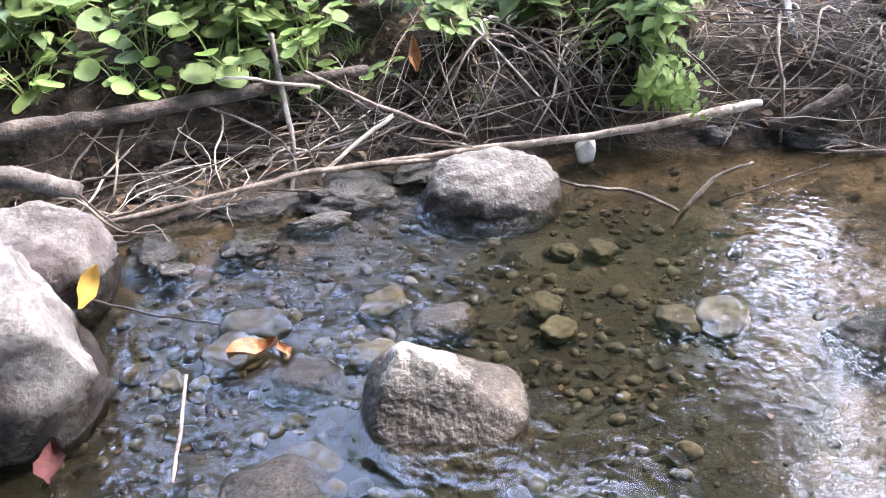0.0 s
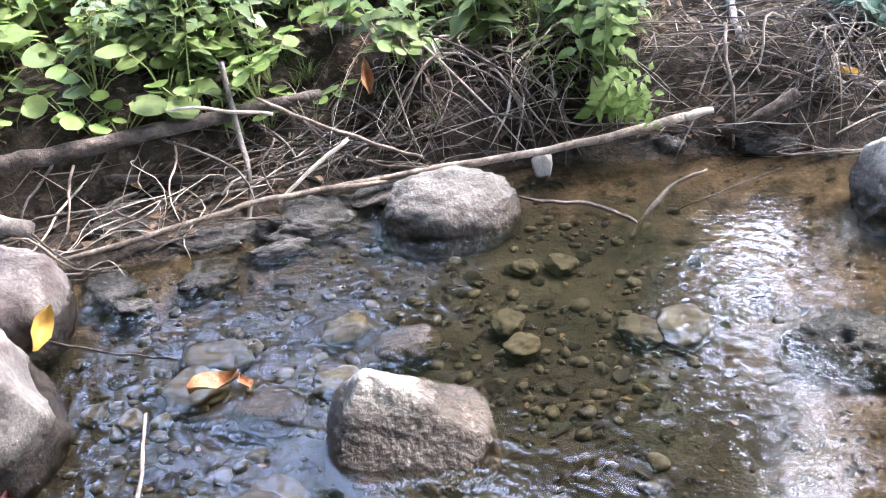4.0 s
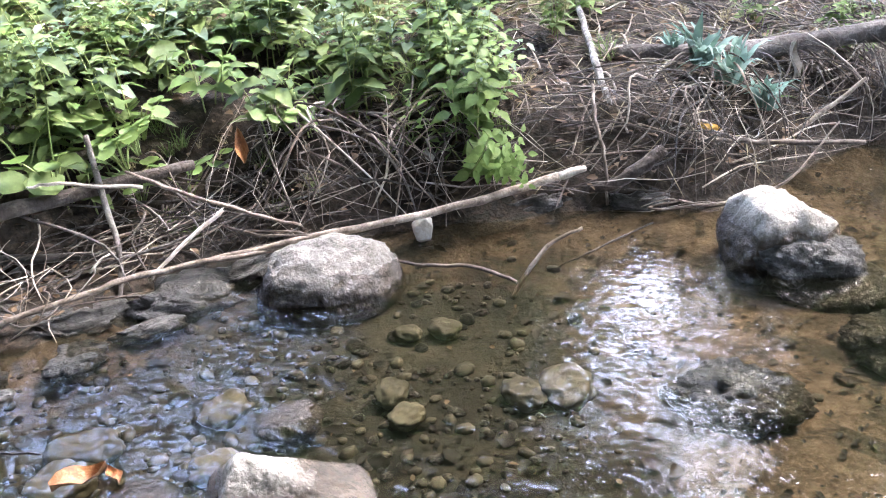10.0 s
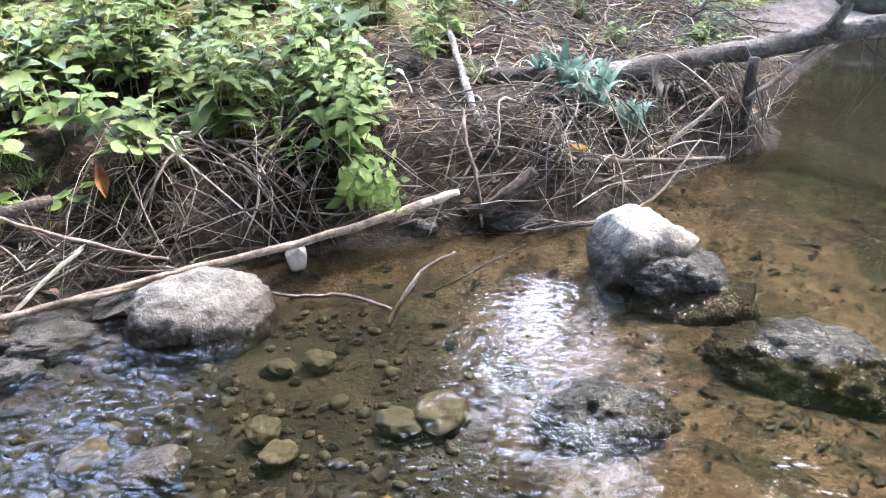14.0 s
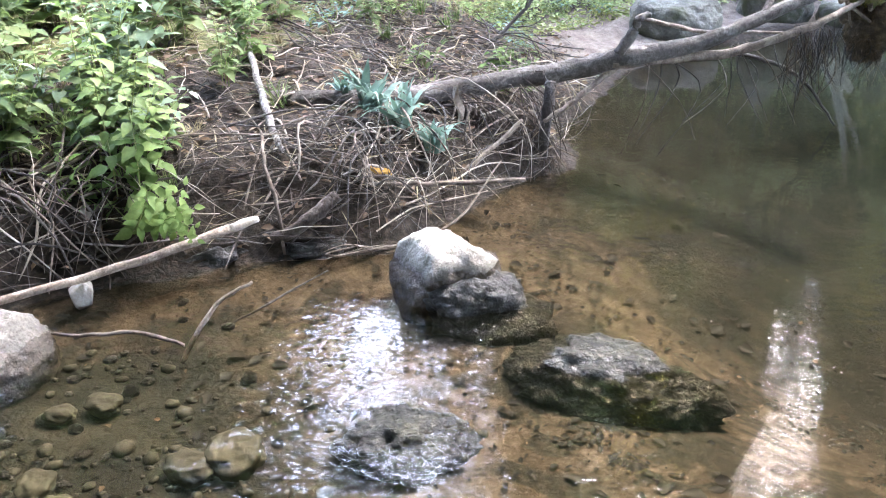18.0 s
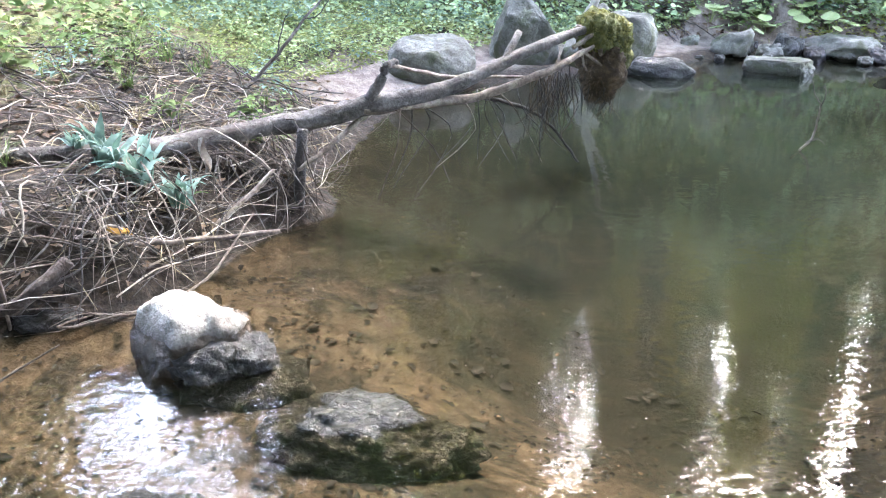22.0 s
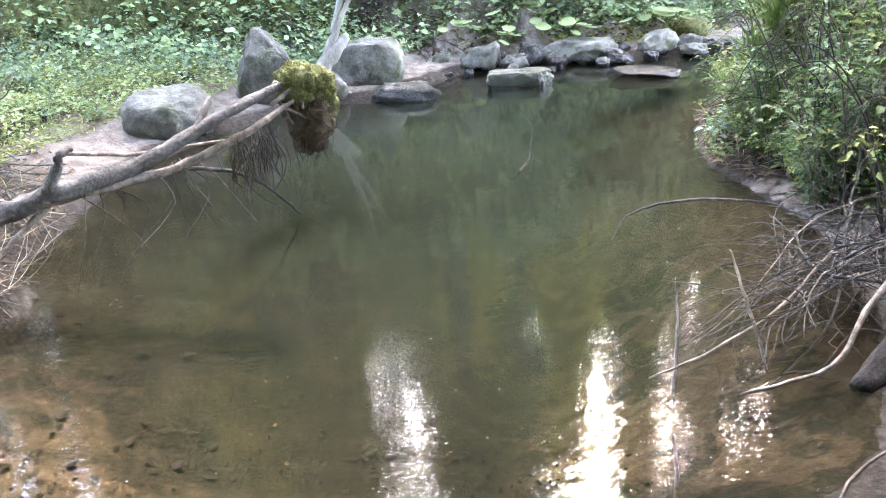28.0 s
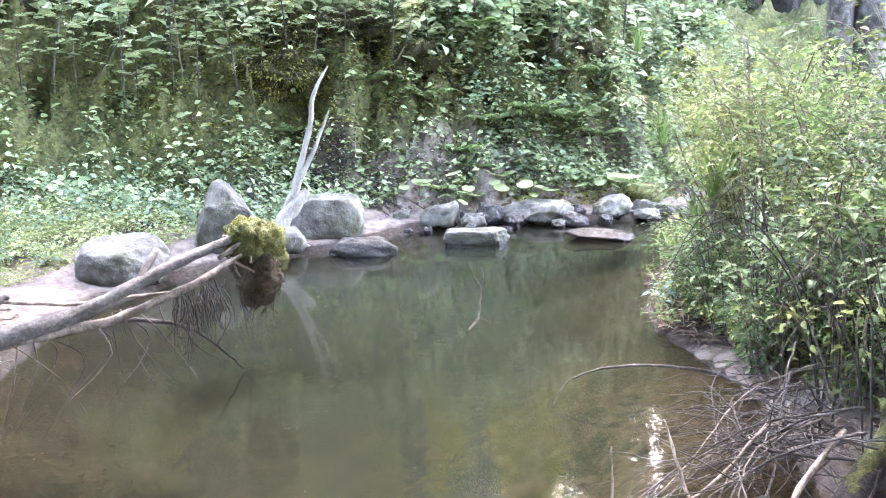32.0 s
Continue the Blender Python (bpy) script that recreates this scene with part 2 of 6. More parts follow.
def water_material():
    """A clear rippled surface: mirror by angle, tinted see-through below, silt and painted green reflection where the
    pool is deep.
    """
    m = bpy.data.materials.new("stream_water")
    m.use_nodes = True
    nt = m.node_tree
    out = nt.nodes["Material Output"]
    nt.nodes.remove(nt.nodes["Principled BSDF"])
    geo = nt.nodes.new("ShaderNodeNewGeometry")

    def tex(s, d, stretch, dist=0.0):
        mp = nt.nodes.new("ShaderNodeMapping")
        mp.vector_type = "TEXTURE"
        mp.inputs["Scale"].default_value = stretch
        mp.inputs["Rotation"].default_value = (0, 0, radians(-38))
        link(nt, geo.outputs["Position"], mp.inputs["Vector"])
        n = nt.nodes.new("ShaderNodeTexNoise")
        n.inputs["Scale"].default_value, n.inputs["Detail"].default_value, n.inputs["Distortion"].default_value = s, d, dist
        link(nt, mp.outputs[0], n.inputs["Vector"])
        return n.outputs["Fac"]

    rough_water = nt.nodes.new("ShaderNodeAttribute")
    rough_water.attribute_name = "ripple"
    murk_sheen = nt.nodes.new("ShaderNodeAttribute")
    murk_sheen.attribute_name = "murk_sheen"
    height = None
    for scale, weight, stretch in ((5.0, 0.55, (1.0, 0.7, 1.0)), (11.0, 0.45, (1.0, 0.6, 1.0)), (27.0, 0.30, (1.0, 0.7, 1.0))):
        wave = nt.nodes.new("ShaderNodeMath")
        wave.operation = "MULTIPLY_ADD"
        link(nt, tex(scale, 1.0, stretch, 0.6), wave.inputs[0])
        wave.inputs[1].default_value = weight
        if height:
            link(nt, height, wave.inputs[2])
        else:
            wave.inputs[2].default_value = 0.0
        height = wave.outputs[0]
    h = nt.nodes.new("ShaderNodeMath")
    h.operation = "MULTIPLY"
    link(nt, height, h.inputs[0])
    link(nt, rough_water.outputs["Fac"], h.inputs[1])
    b = nt.nodes.new("ShaderNodeBump")
    b.inputs["Strength"].default_value, b.inputs["Distance"].default_value = 1.0, 0.02
    link(nt, h.outputs[0], b.inputs["Height"])
    fr = nt.nodes.new("ShaderNodeFresnel")
    fr.inputs["IOR"].default_value = 1.33
    link(nt, b.outputs[0], fr.inputs["Normal"])
    gl = nt.nodes.new("ShaderNodeBsdfGlossy")
    gl.inputs["Roughness"].default_value = 0.006
    link(nt, b.outputs[0], gl.inputs["Normal"])
    tp = nt.nodes.new("ShaderNodeBsdfTransparent")
    tp.inputs["Color"].default_value = (0.80, 0.75, 0.64, 1.0)
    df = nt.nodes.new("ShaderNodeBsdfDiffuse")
    # silt colour, greened to stand in for the slope's reflection too
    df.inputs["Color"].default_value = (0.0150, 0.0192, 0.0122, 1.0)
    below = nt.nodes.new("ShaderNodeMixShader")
    link(nt, murk_sheen.outputs["Fac"], below.inputs[0])
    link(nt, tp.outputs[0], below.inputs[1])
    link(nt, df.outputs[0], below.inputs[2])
    ms = nt.nodes.new("ShaderNodeMixShader")
    link(nt, fr.outputs[0], ms.inputs[0])
    link(nt, below.outputs[0], ms.inputs[1])
    link(nt, gl.outputs[0], ms.inputs[2])
    link(nt, ms.outputs[0], out.inputs["Surface"])
    return m


GROUND, WATER = ground_material(), water_material()
STONE = material("grey_stone", [(0.042, 0.039, 0.034), (0.112, 0.105, 0.093), (0.225, 0.21, 0.186)], 7.0, rough=(0.7, 0.95), bump=1.0, bump_scale=36.0, fine=95.0, vary=0.12, wet=0.08)
# wet foot below; the paler top also paints in skylight on the upper faces
LIT_TOP = material("wet_foot_lit_top_stone", [(0.12, 0.110, 0.095), (0.29, 0.268, 0.23), (0.45, 0.42, 0.362)], 8.0, rough=(0.7, 0.95), bump=1.0, bump_scale=40.0, fine=110.0, grime=(0.20, 0.178, 0.150), wet=0.14)
PALE = material("pale_stone", [(0.050, 0.046, 0.042), (0.120, 0.112, 0.102), (0.215, 0.201, 0.182)], 6.0, rough=(0.75, 0.95), bump=1.0, bump_scale=32.0, fine=90.0, vary=0.08, grime=(0.051, 0.0408, 0.0382), wet=0.14)
WET = material("wet_stone", [(0.0075, 0.007, 0.006), (0.022, 0.0205, 0.018), (0.062, 0.059, 0.052)], 9.0, rough=(0.15, 0.5), bump=1.0, bump_scale=55.0, vary=0.2, spec=0.3, grime=(0.012, 0.013, 0.008))
ALGAE = material("algae_covered_stone", [(0.005, 0.005, 0.003), (0.018, 0.017, 0.0105), (0.07, 0.068, 0.046)], 16.0, rough=(0.18, 0.6), bump=1.6, bump_scale=70.0, vary=0.1, spec=0.4, fine=90.0)
BED = material("bed_stone", [(0.0211, 0.0199, 0.0135), (0.0423, 0.0402, 0.0275), (0.0761, 0.0722, 0.0528)], 8.0, rough=(0.6, 0.9), bump=0.4, vary=0.35)
BOULDER = material("boulder_stone", [(0.055, 0.053, 0.043), (0.120, 0.114, 0.094), (0.208, 0.198, 0.166)], 7.0, rough=(0.75, 0.95), bump=0.8, bump_scale=26.0, fine=70.0, vary=0.12, grime=(0.072, 0.074, 0.045), wet=0.06)
MOSS = material("moss", [(0.024, 0.028, 0.0064), (0.068, 0.072, 0.016), (0.144, 0.144, 0.04)], 22.0, bump=1.0, bump_scale=70.0)
BARK = material("grey_bark", [(0.0225, 0.018, 0.015), (0.072, 0.064, 0.057), (0.172, 0.160, 0.146)], 9.0, bump=0.8, bump_scale=35.0, stretch=(0.75, 0.75, 0.75), vary=0.15)
DULLBARK = material("brown_weathered_bark", [(0.013, 0.0098, 0.0075), (0.042, 0.033, 0.027), (0.098, 0.082, 0.07)], 9.0, bump=0.9, bump_scale=35.0, vary=0.15)
WETBARK = material("wet_dark_bark", [(0.011, 0.0088, 0.00715), (0.0303, 0.0248, 0.0209), (0.066, 0.055, 0.0495)], 10.0, bump=0.8, rough=(0.2, 0.6), vary=0.2)
TWIG = material("dry_twig", [(0.042, 0.031, 0.0235), (0.122, 0.098, 0.078), (0.27, 0.23, 0.188)], 14.0, bump=0.4, vary=0.45)
LICHEN = material("lichen_bark", [(0.0455, 0.039, 0.0358), (0.13, 0.12, 0.111), (0.358, 0.358, 0.338)], 26.0, bump=0.6, distortion=1.0)
DRYWOOD = material("bleached_wood", [(0.16, 0.132, 0.104), (0.32, 0.28, 0.232), (0.48, 0.44, 0.384)], 10.0, bump=0.4, vary=0.1)


# ---- plan: waterlines and ground ----
NORTH = [(-40, 0.7), (-12, 2.2), (-4, 2.8), (-2.2, 3.1), (-1.03, 3.33), (-0.58, 3.42), (-0.3, 3.7), (0.0, 3.82), (0.7, 3.88), (1.17, 3.84), (1.55, 3.76),
         (1.87, 3.64), (2.04, 3.6), (2.42, 3.82), (2.85, 4.03), (3.2, 4.04), (3.36, 4.28), (3.47, 4.63), (3.95, 4.95), (4.3, 5.22), (4.65, 5.52), (5.31, 5.76), (5.9, 5.86),
         (6.6, 5.85), (7.16, 5.69), (7.45, 5.48), (8.7, 5.38), (9.45, 4.7), (10.29, 3.8), (10.93, 3.44), (12.4, 2.8), (17, 1.0), (60, -20)]
SOUTH = [(-40, -2.8), (-12, -0.3), (-4, 1.4), (-2.0, 1.95), (-1.0, 2.0), (-0.6, 1.75), (0.3, 1.35), (1.6, 1.05), (3.0, 0.7), (4.2, 0.5), (4.81, 0.6),
         (5.25, 0.73), (6.12, 1.25), (6.45, 1.6), (6.84, 2.1), (7.15, 2.28), (8.0, 2.67), (8.8, 2.78), (10.0, 2.4), (12.0, 1.2), (17, -1.5), (60, -24)]
FOOT = [(-60, 6.6), (-10, 7.2), (0, 7.7), (3.0, 8.3), (5.0, 8.7), (6.6, 8.2), (7.7, 7.2), (8.5, 6.2), (9.1, 5.7), (9.9, 4.85), (10.7, 4.1), (12.5, 3.4), (18, 1.6), (60, -18)]


def side(px, py, line):
    """Distance from a polyline, positive on its north side."""
    best, sign = np.full(px.shape, 1e9), np.ones(px.shape)
    for (ax, ay), (bx, by) in zip(line, line[1:]):
        dx, dy = bx - ax, by - ay
        t = np.clip(((px - ax) * dx + (py - ay) * dy) / (dx * dx + dy * dy), 0, 1)
        ex, ey = px - ax - t * dx, py - ay - t * dy
        d = np.hypot(ex, ey)
        near = d < best
        best = np.where(near, d, best)
        sign = np.where(near, np.sign(dx * ey - dy * ex), sign)
    return best * sign


def smooth(a, b, v):
    t = np.clip((v - a) / (b - a), 0, 1)
    return t * t * (3 - 2 * t)


def fbm(px, py, s, octaves=4, seed=0.0):
    return np.array([noise.fractal((x * s, y * s, seed), 0.9, 2.1, octaves) for x, y in zip(px.ravel(), py.ravel())]).reshape(px.shape)


def between(a, b):
    """The smaller of two distances, rounded off where they meet."""
    return -np.log(np.exp(-2.2 * np.clip(a, -20, 20)) + np.exp(-2.2 * np.clip(b, -20, 20))) / 2.2


def ground_parts(px, py, rough=True):
    """Height of the ground, and how sandy, silty, muddy and mossy it is."""
    px, py = np.asarray(px, float), np.asarray(py, float)
    n, s, foot = side(px, py, NORTH), -side(px, py, SOUTH), side(px, py, FOOT)
    beach = smooth(3.4, 4.3, px)
    hollow = smooth(0.5, -0.1, px)
    step = 0.2 + 0.32 * hollow
    cut = 0.05 * smooth(0, 0.12, n) + (0.27 + 0.12 * hollow) * smooth(step - 0.2, step + 0.22, n) + 0.2 * np.clip(n - step, 0, 3)
    flat = 0.03 * smooth(0, 0.1, n) + 0.16 * np.clip(n, 0, 4)
    tall = 1.75 + 0.9 * smooth(6.5, 3.5, px)
    north = cut * (1 - beach) + flat * beach + tall * smooth(-0.1, 1.7, foot) + 0.05 * np.clip(foot - 1.7, 0, 60)
    south = 0.06 * smooth(0, 0.15, s) + 0.42 * smooth(0.1, 1.3, s) + 0.12 * np.clip(s - 0.6, 0, 6)
    inside = np.minimum(-n, -s)
    pool = smooth(1.9, 3.8, px)
    bed = -(0.025 + (0.07 + 0.10 * pool) * smooth(0, 0.55, inside) + 0.42 * pool * smooth(0.4, 1.5, between(-n, -s)))
    z = np.where(n > 0, north, np.where(s > 0, south, bed * smooth(-0.02, 0.12, inside) - 0.002))
    if rough:
        land = np.maximum(n, s)
        amp = np.where(land > 0, 0.012 + 0.05 * smooth(0.1, 1.0, land) + 0.55 * smooth(-0.1, 0.8, foot) * smooth(4.5, 2.0, foot), 0.014)
        z = z + amp * fbm(px, py, 2.3, 4) + 0.010 * fbm(px, py, 11.0, 3, 5.0) * (land > -0.4)
    wet = (n < 0) & (s < 0)
    sand = np.where(wet, 0.10 + 0.58 * smooth(0.4, 1.8, px) * (1 - 0.85 * smooth(2.3, 3.9, px)), 0.0)
    sand = np.maximum(sand, np.where(wet & (px < 1.2), 0.62 * smooth(0.7, 0.15, -n), 0))
    sand = np.maximum(sand, np.where(wet & (px > 3.2), 0.85 * smooth(2.3, 0.6, -s) * smooth(7.4, 5.8, px) * smooth(3.3, 4.4, px), 0))
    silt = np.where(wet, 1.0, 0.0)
    mud = np.where(n > 0, smooth(3.9, 4.7, px) * smooth(1.5, 0.7, n) * smooth(0.02, 0.35, n), np.where(s > 0, smooth(4.4, 5.4, px) * smooth(6.9, 6.3, px) * smooth(0.9, 0.3, s), 0.0))
    moss = np.where(n > 0, np.maximum(0.7 * smooth(0.9, 1.7, n), 0.62 * smooth(0.2, 0.7, foot)), 0.4 * smooth(0.6, 1.2, s))
    return z, sand, silt, mud, moss


def ground_z(x, y):
    return float(ground_parts(np.array([x]), np.array([y]))[0][0])


def spaced(stops):
    out = [stops[0][0]]
    for a, b, step in stops:
        out += list(np.linspace(a, b, max(2, int(round((b - a) / step)) + 1))[1:])
    return np.array(out)


GX = spaced([(-300, -60, 40), (-60, -12, 4), (-12, -3, 0.6), (-3, 5, 0.05), (5, 13, 0.09), (13, 22, 0.5), (22, 60, 4), (60, 300, 40)])
GY = spaced([(-300, -40, 40), (-40, -4, 3), (-4, 0.5, 0.25), (0.5, 6.6, 0.05), (6.6, 12, 0.11), (12, 20, 0.5), (20, 60, 4), (60, 300, 40)])


def sheet(name, xs, ys, zs, mat, attributes):
    nx, ny = len(xs), len(ys)
    X, Y = np.meshgrid(xs, ys)
    co = np.stack([X, Y, zs], -1).reshape(-1, 3)
    k = np.arange((ny - 1) * nx).reshape(ny - 1, nx)[:, :-1].ravel()
    faces = np.stack([k, k + 1, k + nx + 1, k + nx], 1)
    me = bpy.data.meshes.new(name)
    me.from_pydata(co.tolist(), [], faces.tolist())
    for key, values in attributes.items():
        a = me.attributes.new(key, "FLOAT", "POINT")
        a.data.foreach_set("value", np.asarray(values, np.float32).ravel())
    me.shade_smooth()
    me.materials.append(mat)
    return new(name, me)


X, Y = np.meshgrid(GX, GY)
Z, sand_a, silt_a, mud_a, moss_a = ground_parts(X, Y)
ground = tagged(sheet("ground", GX, GY, Z, GROUND, {"sand": sand_a, "silt": silt_a, "mud": mud_a, "moss": moss_a}),
                "brown soil banks, sandy stream bed and mossy wooded slope", "ground", kind="structure")
WX = spaced([(-40, -3, 1.0), (-3, 14, 0.1), (14, 60, 1.0)])
WY = spaced([(-24, -1, 1.0), (-1, 9, 0.1), (9, 12, 1.0)])
X, Y = np.meshgrid(WX, WY)
pool_a = smooth(2.4, 4.8, X)
# ripples: strong in the riffle by the boulders, lively over the shallows, nearly still in the far pool
ripple_a = 0.035 + 0.07 * smooth(7.0, 3.0, X + 0.8 * (Y - 2.0)) + 0.10 * smooth(3.0, 1.2, X + 0.8 * (Y - 2.0)) + 1.25 * smooth(0.5, -0.25, X + 0.5 * (2.6 - Y)) + 0.42 * np.exp(-((X - 1.2) ** 2 + (Y - 2.75) ** 2) / 0.16)
# silt in the deep pool, raised at the far end as a painted reflection
murk_sheen_a = 0.05 + (0.28 + 0.50 * smooth(4.4, 7.0, X)) * pool_a * smooth(0.0, 1.3, between(-side(X, Y, NORTH), side(X, Y, SOUTH))) + 0.12 * smooth(3.2, 4.8, X + 0.3 * (3.0 - Y)) * smooth(3.2, 1.8, Y - 0.15 * (X - 4.0))
water = tagged(sheet("water", WX, WY, X * 0.0, WATER, {"ripple": ripple_a, "murk_sheen": murk_sheen_a}),
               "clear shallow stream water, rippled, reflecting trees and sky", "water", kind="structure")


def part(name, bm, mat, parent=None, label="", smooth_shade=True):
    """Links a bmesh as one mesh object, under a thing or a part."""
    me = bpy.data.meshes.new(name)
    bm.to_mesh(me)
    bm.free()
    if smooth_shade:
        me.shade_smooth()
    for one in mat if isinstance(mat, (list, tuple)) else (mat,):
        me.materials.append(one)
    ob = new(name, me)
    ob.parent = parent
    return tagged(ob, label)


def mesh_part(name, verts, faces, mat, parent=None, label="", smooth_shade=True):
    me = bpy.data.meshes.new(name)
    me.from_pydata(verts, [], faces)
    if smooth_shade:
        me.shade_smooth()
    me.materials.append(mat)
    ob = new(name, me)
    ob.parent = parent
    return tagged(ob, label)


# ---- stones ----
def rock(name, centre, size, mat, label, seed, turn=0.0, tilt=(0, 0), cuts=(), detail=4, lumps=0.16, rough=0.03, category="rock", group="", squash=2.4):
    """A weathered stone: a rounded lump with flattened faces. size: full width, depth, height; centre: its middle."""
    bm = bmesh.new()
    bmesh.ops.create_icosphere(bm, subdivisions=detail, radius=1.0)
    off = Vector((seed * 7.3, seed * 3.1, seed * 5.7))
    for v in bm.verts:
        d = v.co.normalized()
        k = (abs(d.x) ** squash + abs(d.y) ** squash + abs(d.z) ** squash) ** (-1 / squash)
        p = d * k
        for cx, cy, cz, far in cuts:
            c = Vector((cx, cy, cz)).normalized()
            over = p.dot(c) - far
            if over > 0:
                p -= c * over * 0.93
        p += d * (lumps * noise.noise(d * 1.6 + off) + 0.5 * lumps * noise.noise(d * 3.7 + off))
        p += d * rough * noise.fractal(d * 7.0 + off, 0.8, 2.0, 4)
        v.co = Vector((p.x * size[0] / 2, p.y * size[1] / 2, p.z * size[2] / 2))
    ob = part(name, bm, mat)
    ob.matrix_world = pose(*centre, tilt[0], tilt[1], turn)
    return tagged(ob, label, category, group)


def faceted(name, centre, planes, mat, label, seed, detail=5, edge=14.0, lumps=0.05, rough=0.03, category="rock", group=""):
    """A broken stone between planes (normal x, y, z, distance in metres from the centre), its edges worn round."""
    bm = bmesh.new()
    bmesh.ops.create_icosphere(bm, subdivisions=detail, radius=1.0)
    off = Vector((seed * 5.1, seed * 2.7, seed * 3.9))
    faces = [(Vector(p[:3]).normalized(), p[3]) for p in planes]
    for v in bm.verts:
        d = v.co.normalized()
        reach = sum(max(0.0, n.dot(d) / far) ** edge for n, far in faces) ** (-1 / edge)
        v.co = d * reach * (1 + lumps * noise.noise(d * 2.1 + off) + rough * noise.fractal(d * 6.0 + off, 0.7, 2.0, 5))
    ob = part(name, bm, mat)
    ob.matrix_world = pose(*centre)
    return tagged(ob, label, category, group)


STONE_GROUP = "stones on the stream bed"


# ---- shapes of sticks, leaves and plants ----
def tube(points, radii, sides=6, wobble=0.0, rings=4, seed=0):
    """Vertices and faces of a tapered, slightly knotty round stick along a smooth line through the points."""
    rng = random.Random(seed)
    pts = [Vector(p) for p in points]
    line, rad = [], []
    for k in range(len(pts) - 1):
        a, b = pts[max(k - 1, 0)], pts[k]
        c, d = pts[k + 1], pts[min(k + 2, len(pts) - 1)]
        for j in range(rings):
            t = j / rings
            line.append(0.5 * (2 * b + (c - a) * t + (2 * a - 5 * b + 4 * c - d) * t * t + (3 * b - a - 3 * c + d) * t ** 3))
            rad.append(radii[k] + (radii[k + 1] - radii[k]) * t)
    line.append(pts[-1])
    rad.append(radii[-1])
    verts, faces = [], []
    ref = Vector((0.31, 0.17, 0.94))
    for k, p in enumerate(line):
        way = (line[min(k + 1, len(line) - 1)] - line[max(k - 1, 0)]).normalized()
        u = way.cross(ref if abs(way.dot(ref)) < 0.95 else Vector((1, 0, 0))).normalized()
        w = way.cross(u)
        if wobble and 0 < k < len(line) - 1:
            p = p + (u * rng.uniform(-1, 1) + w * rng.uniform(-1, 1)) * wobble
        for s in range(sides):
            a = 2 * math.pi * s / sides
            r = rad[k] * (1 + rng.uniform(-0.13, 0.13))
            verts.append(p + (u * math.cos(a) + w * math.sin(a)) * r)
    n = len(line)
    for k in range(n - 1):
        for s in range(sides):
            e = (s + 1) % sides
            faces.append((k * sides + s, k * sides + e, (k + 1) * sides + e, (k + 1) * sides + s))
    faces.append(tuple(range(sides))[::-1])
    faces.append(tuple((n - 1) * sides + s for s in range(sides)))
    return verts, faces


def joined(pieces):
    verts, faces = [], []
    for v, f in pieces:
        base = len(verts)
        verts += list(v)
        faces += [tuple(i + base for i in one) for one in f]
    return verts, faces


def unit(a):
    return a / np.maximum(np.linalg.norm(a, axis=-1, keepdims=True), 1e-9)


def leaf_cloud(P, D, N, L, W, fold=0.22, droop=0.15, fine=False):
    """Many folded pointed leaves as one set of vertices and faces. P: stalk ends, D: ways, N: upper sides, L, W: lengths and widths."""
    P, D, N = np.asarray(P, float), unit(np.asarray(D, float)), np.asarray(N, float)
    S = unit(np.cross(D, N))
    N = np.cross(S, D)
    L, W = np.broadcast_to(L, len(P))[:, None], np.broadcast_to(W, len(P))[:, None]
    rib = lambda t: P + D * L * t - N * L * droop * t * t
    if fine:
        steps = ((0.0, 0.0), (0.10, 0.24), (0.26, 0.47), (0.42, 0.50), (0.60, 0.41), (0.78, 0.23), (1.0, 0.0))
        out = []
        for t, w in steps:
            wave = 0.06 * math.sin(t * 17.0)
            out += [rib(t) - S * W * w + N * W * (fold * w * 2 + wave * (w > 0)), rib(t), rib(t) + S * W * w + N * W * (fold * w * 2 - wave * (w > 0))]
        verts = np.stack(out, 1).reshape(-1, 3)
        k = np.arange(len(P))[:, None] * 21
        faces = np.concatenate([k + [j * 3 + i, j * 3 + i + 1, j * 3 + i + 4, j * 3 + i + 3] for j in range(6) for i in (0, 1)])
        return verts.tolist(), [tuple(f) for f in faces.tolist()]
    out = [rib(0.0), rib(0.30) + S * W * 0.5 + N * W * fold, rib(0.68) + S * W * 0.36 + N * W * fold, rib(1.0),
           rib(0.68) - S * W * 0.36 + N * W * fold, rib(0.30) - S * W * 0.5 + N * W * fold, rib(0.3), rib(0.68)]
    verts = np.stack(out, 1).reshape(-1, 3)
    k = np.arange(len(P))[:, None] * 8
    faces = np.concatenate([k + [0, 1, 6, 6], k + [6, 1, 2, 7], k + [7, 2, 3, 3], k + [0, 6, 5, 5], k + [6, 7, 4, 5], k + [7, 3, 4, 4]])
    return verts.tolist(), [tuple(dict.fromkeys(f)) for f in faces.tolist()]


def round_leaf(size, seed, notch=0.75):
    """A heart-shaped round leaf, a little cupped and wavy, its stalk at the origin and its tip along +y."""
    rng = random.Random(seed)
    verts, faces = [(0, 0, 0)], []
    n = 13
    for ring, r in ((1, 0.55), (2, 1.0)):
        for k in range(n):
            a = -math.pi / 2 + 0.22 + (2 * math.pi - 0.44) * k / (n - 1)
            q = r * (1 - (1 - notch) * abs(math.cos(a / 2 + math.pi / 4)) ** 6) * (1 + rng.uniform(-0.05, 0.05))
            verts.append((math.cos(a) * q * size * 0.52, size * 0.34 * (r > 0) * r + math.sin(a) * q * size * 0.5, size * (0.10 * r * r + rng.uniform(-0.025, 0.03))))
    for k in range(n - 1):
        faces.append((0, 1 + k, 2 + k))
        faces.append((1 + k, 1 + n + k, 2 + n + k, 2 + k))
    return verts, faces


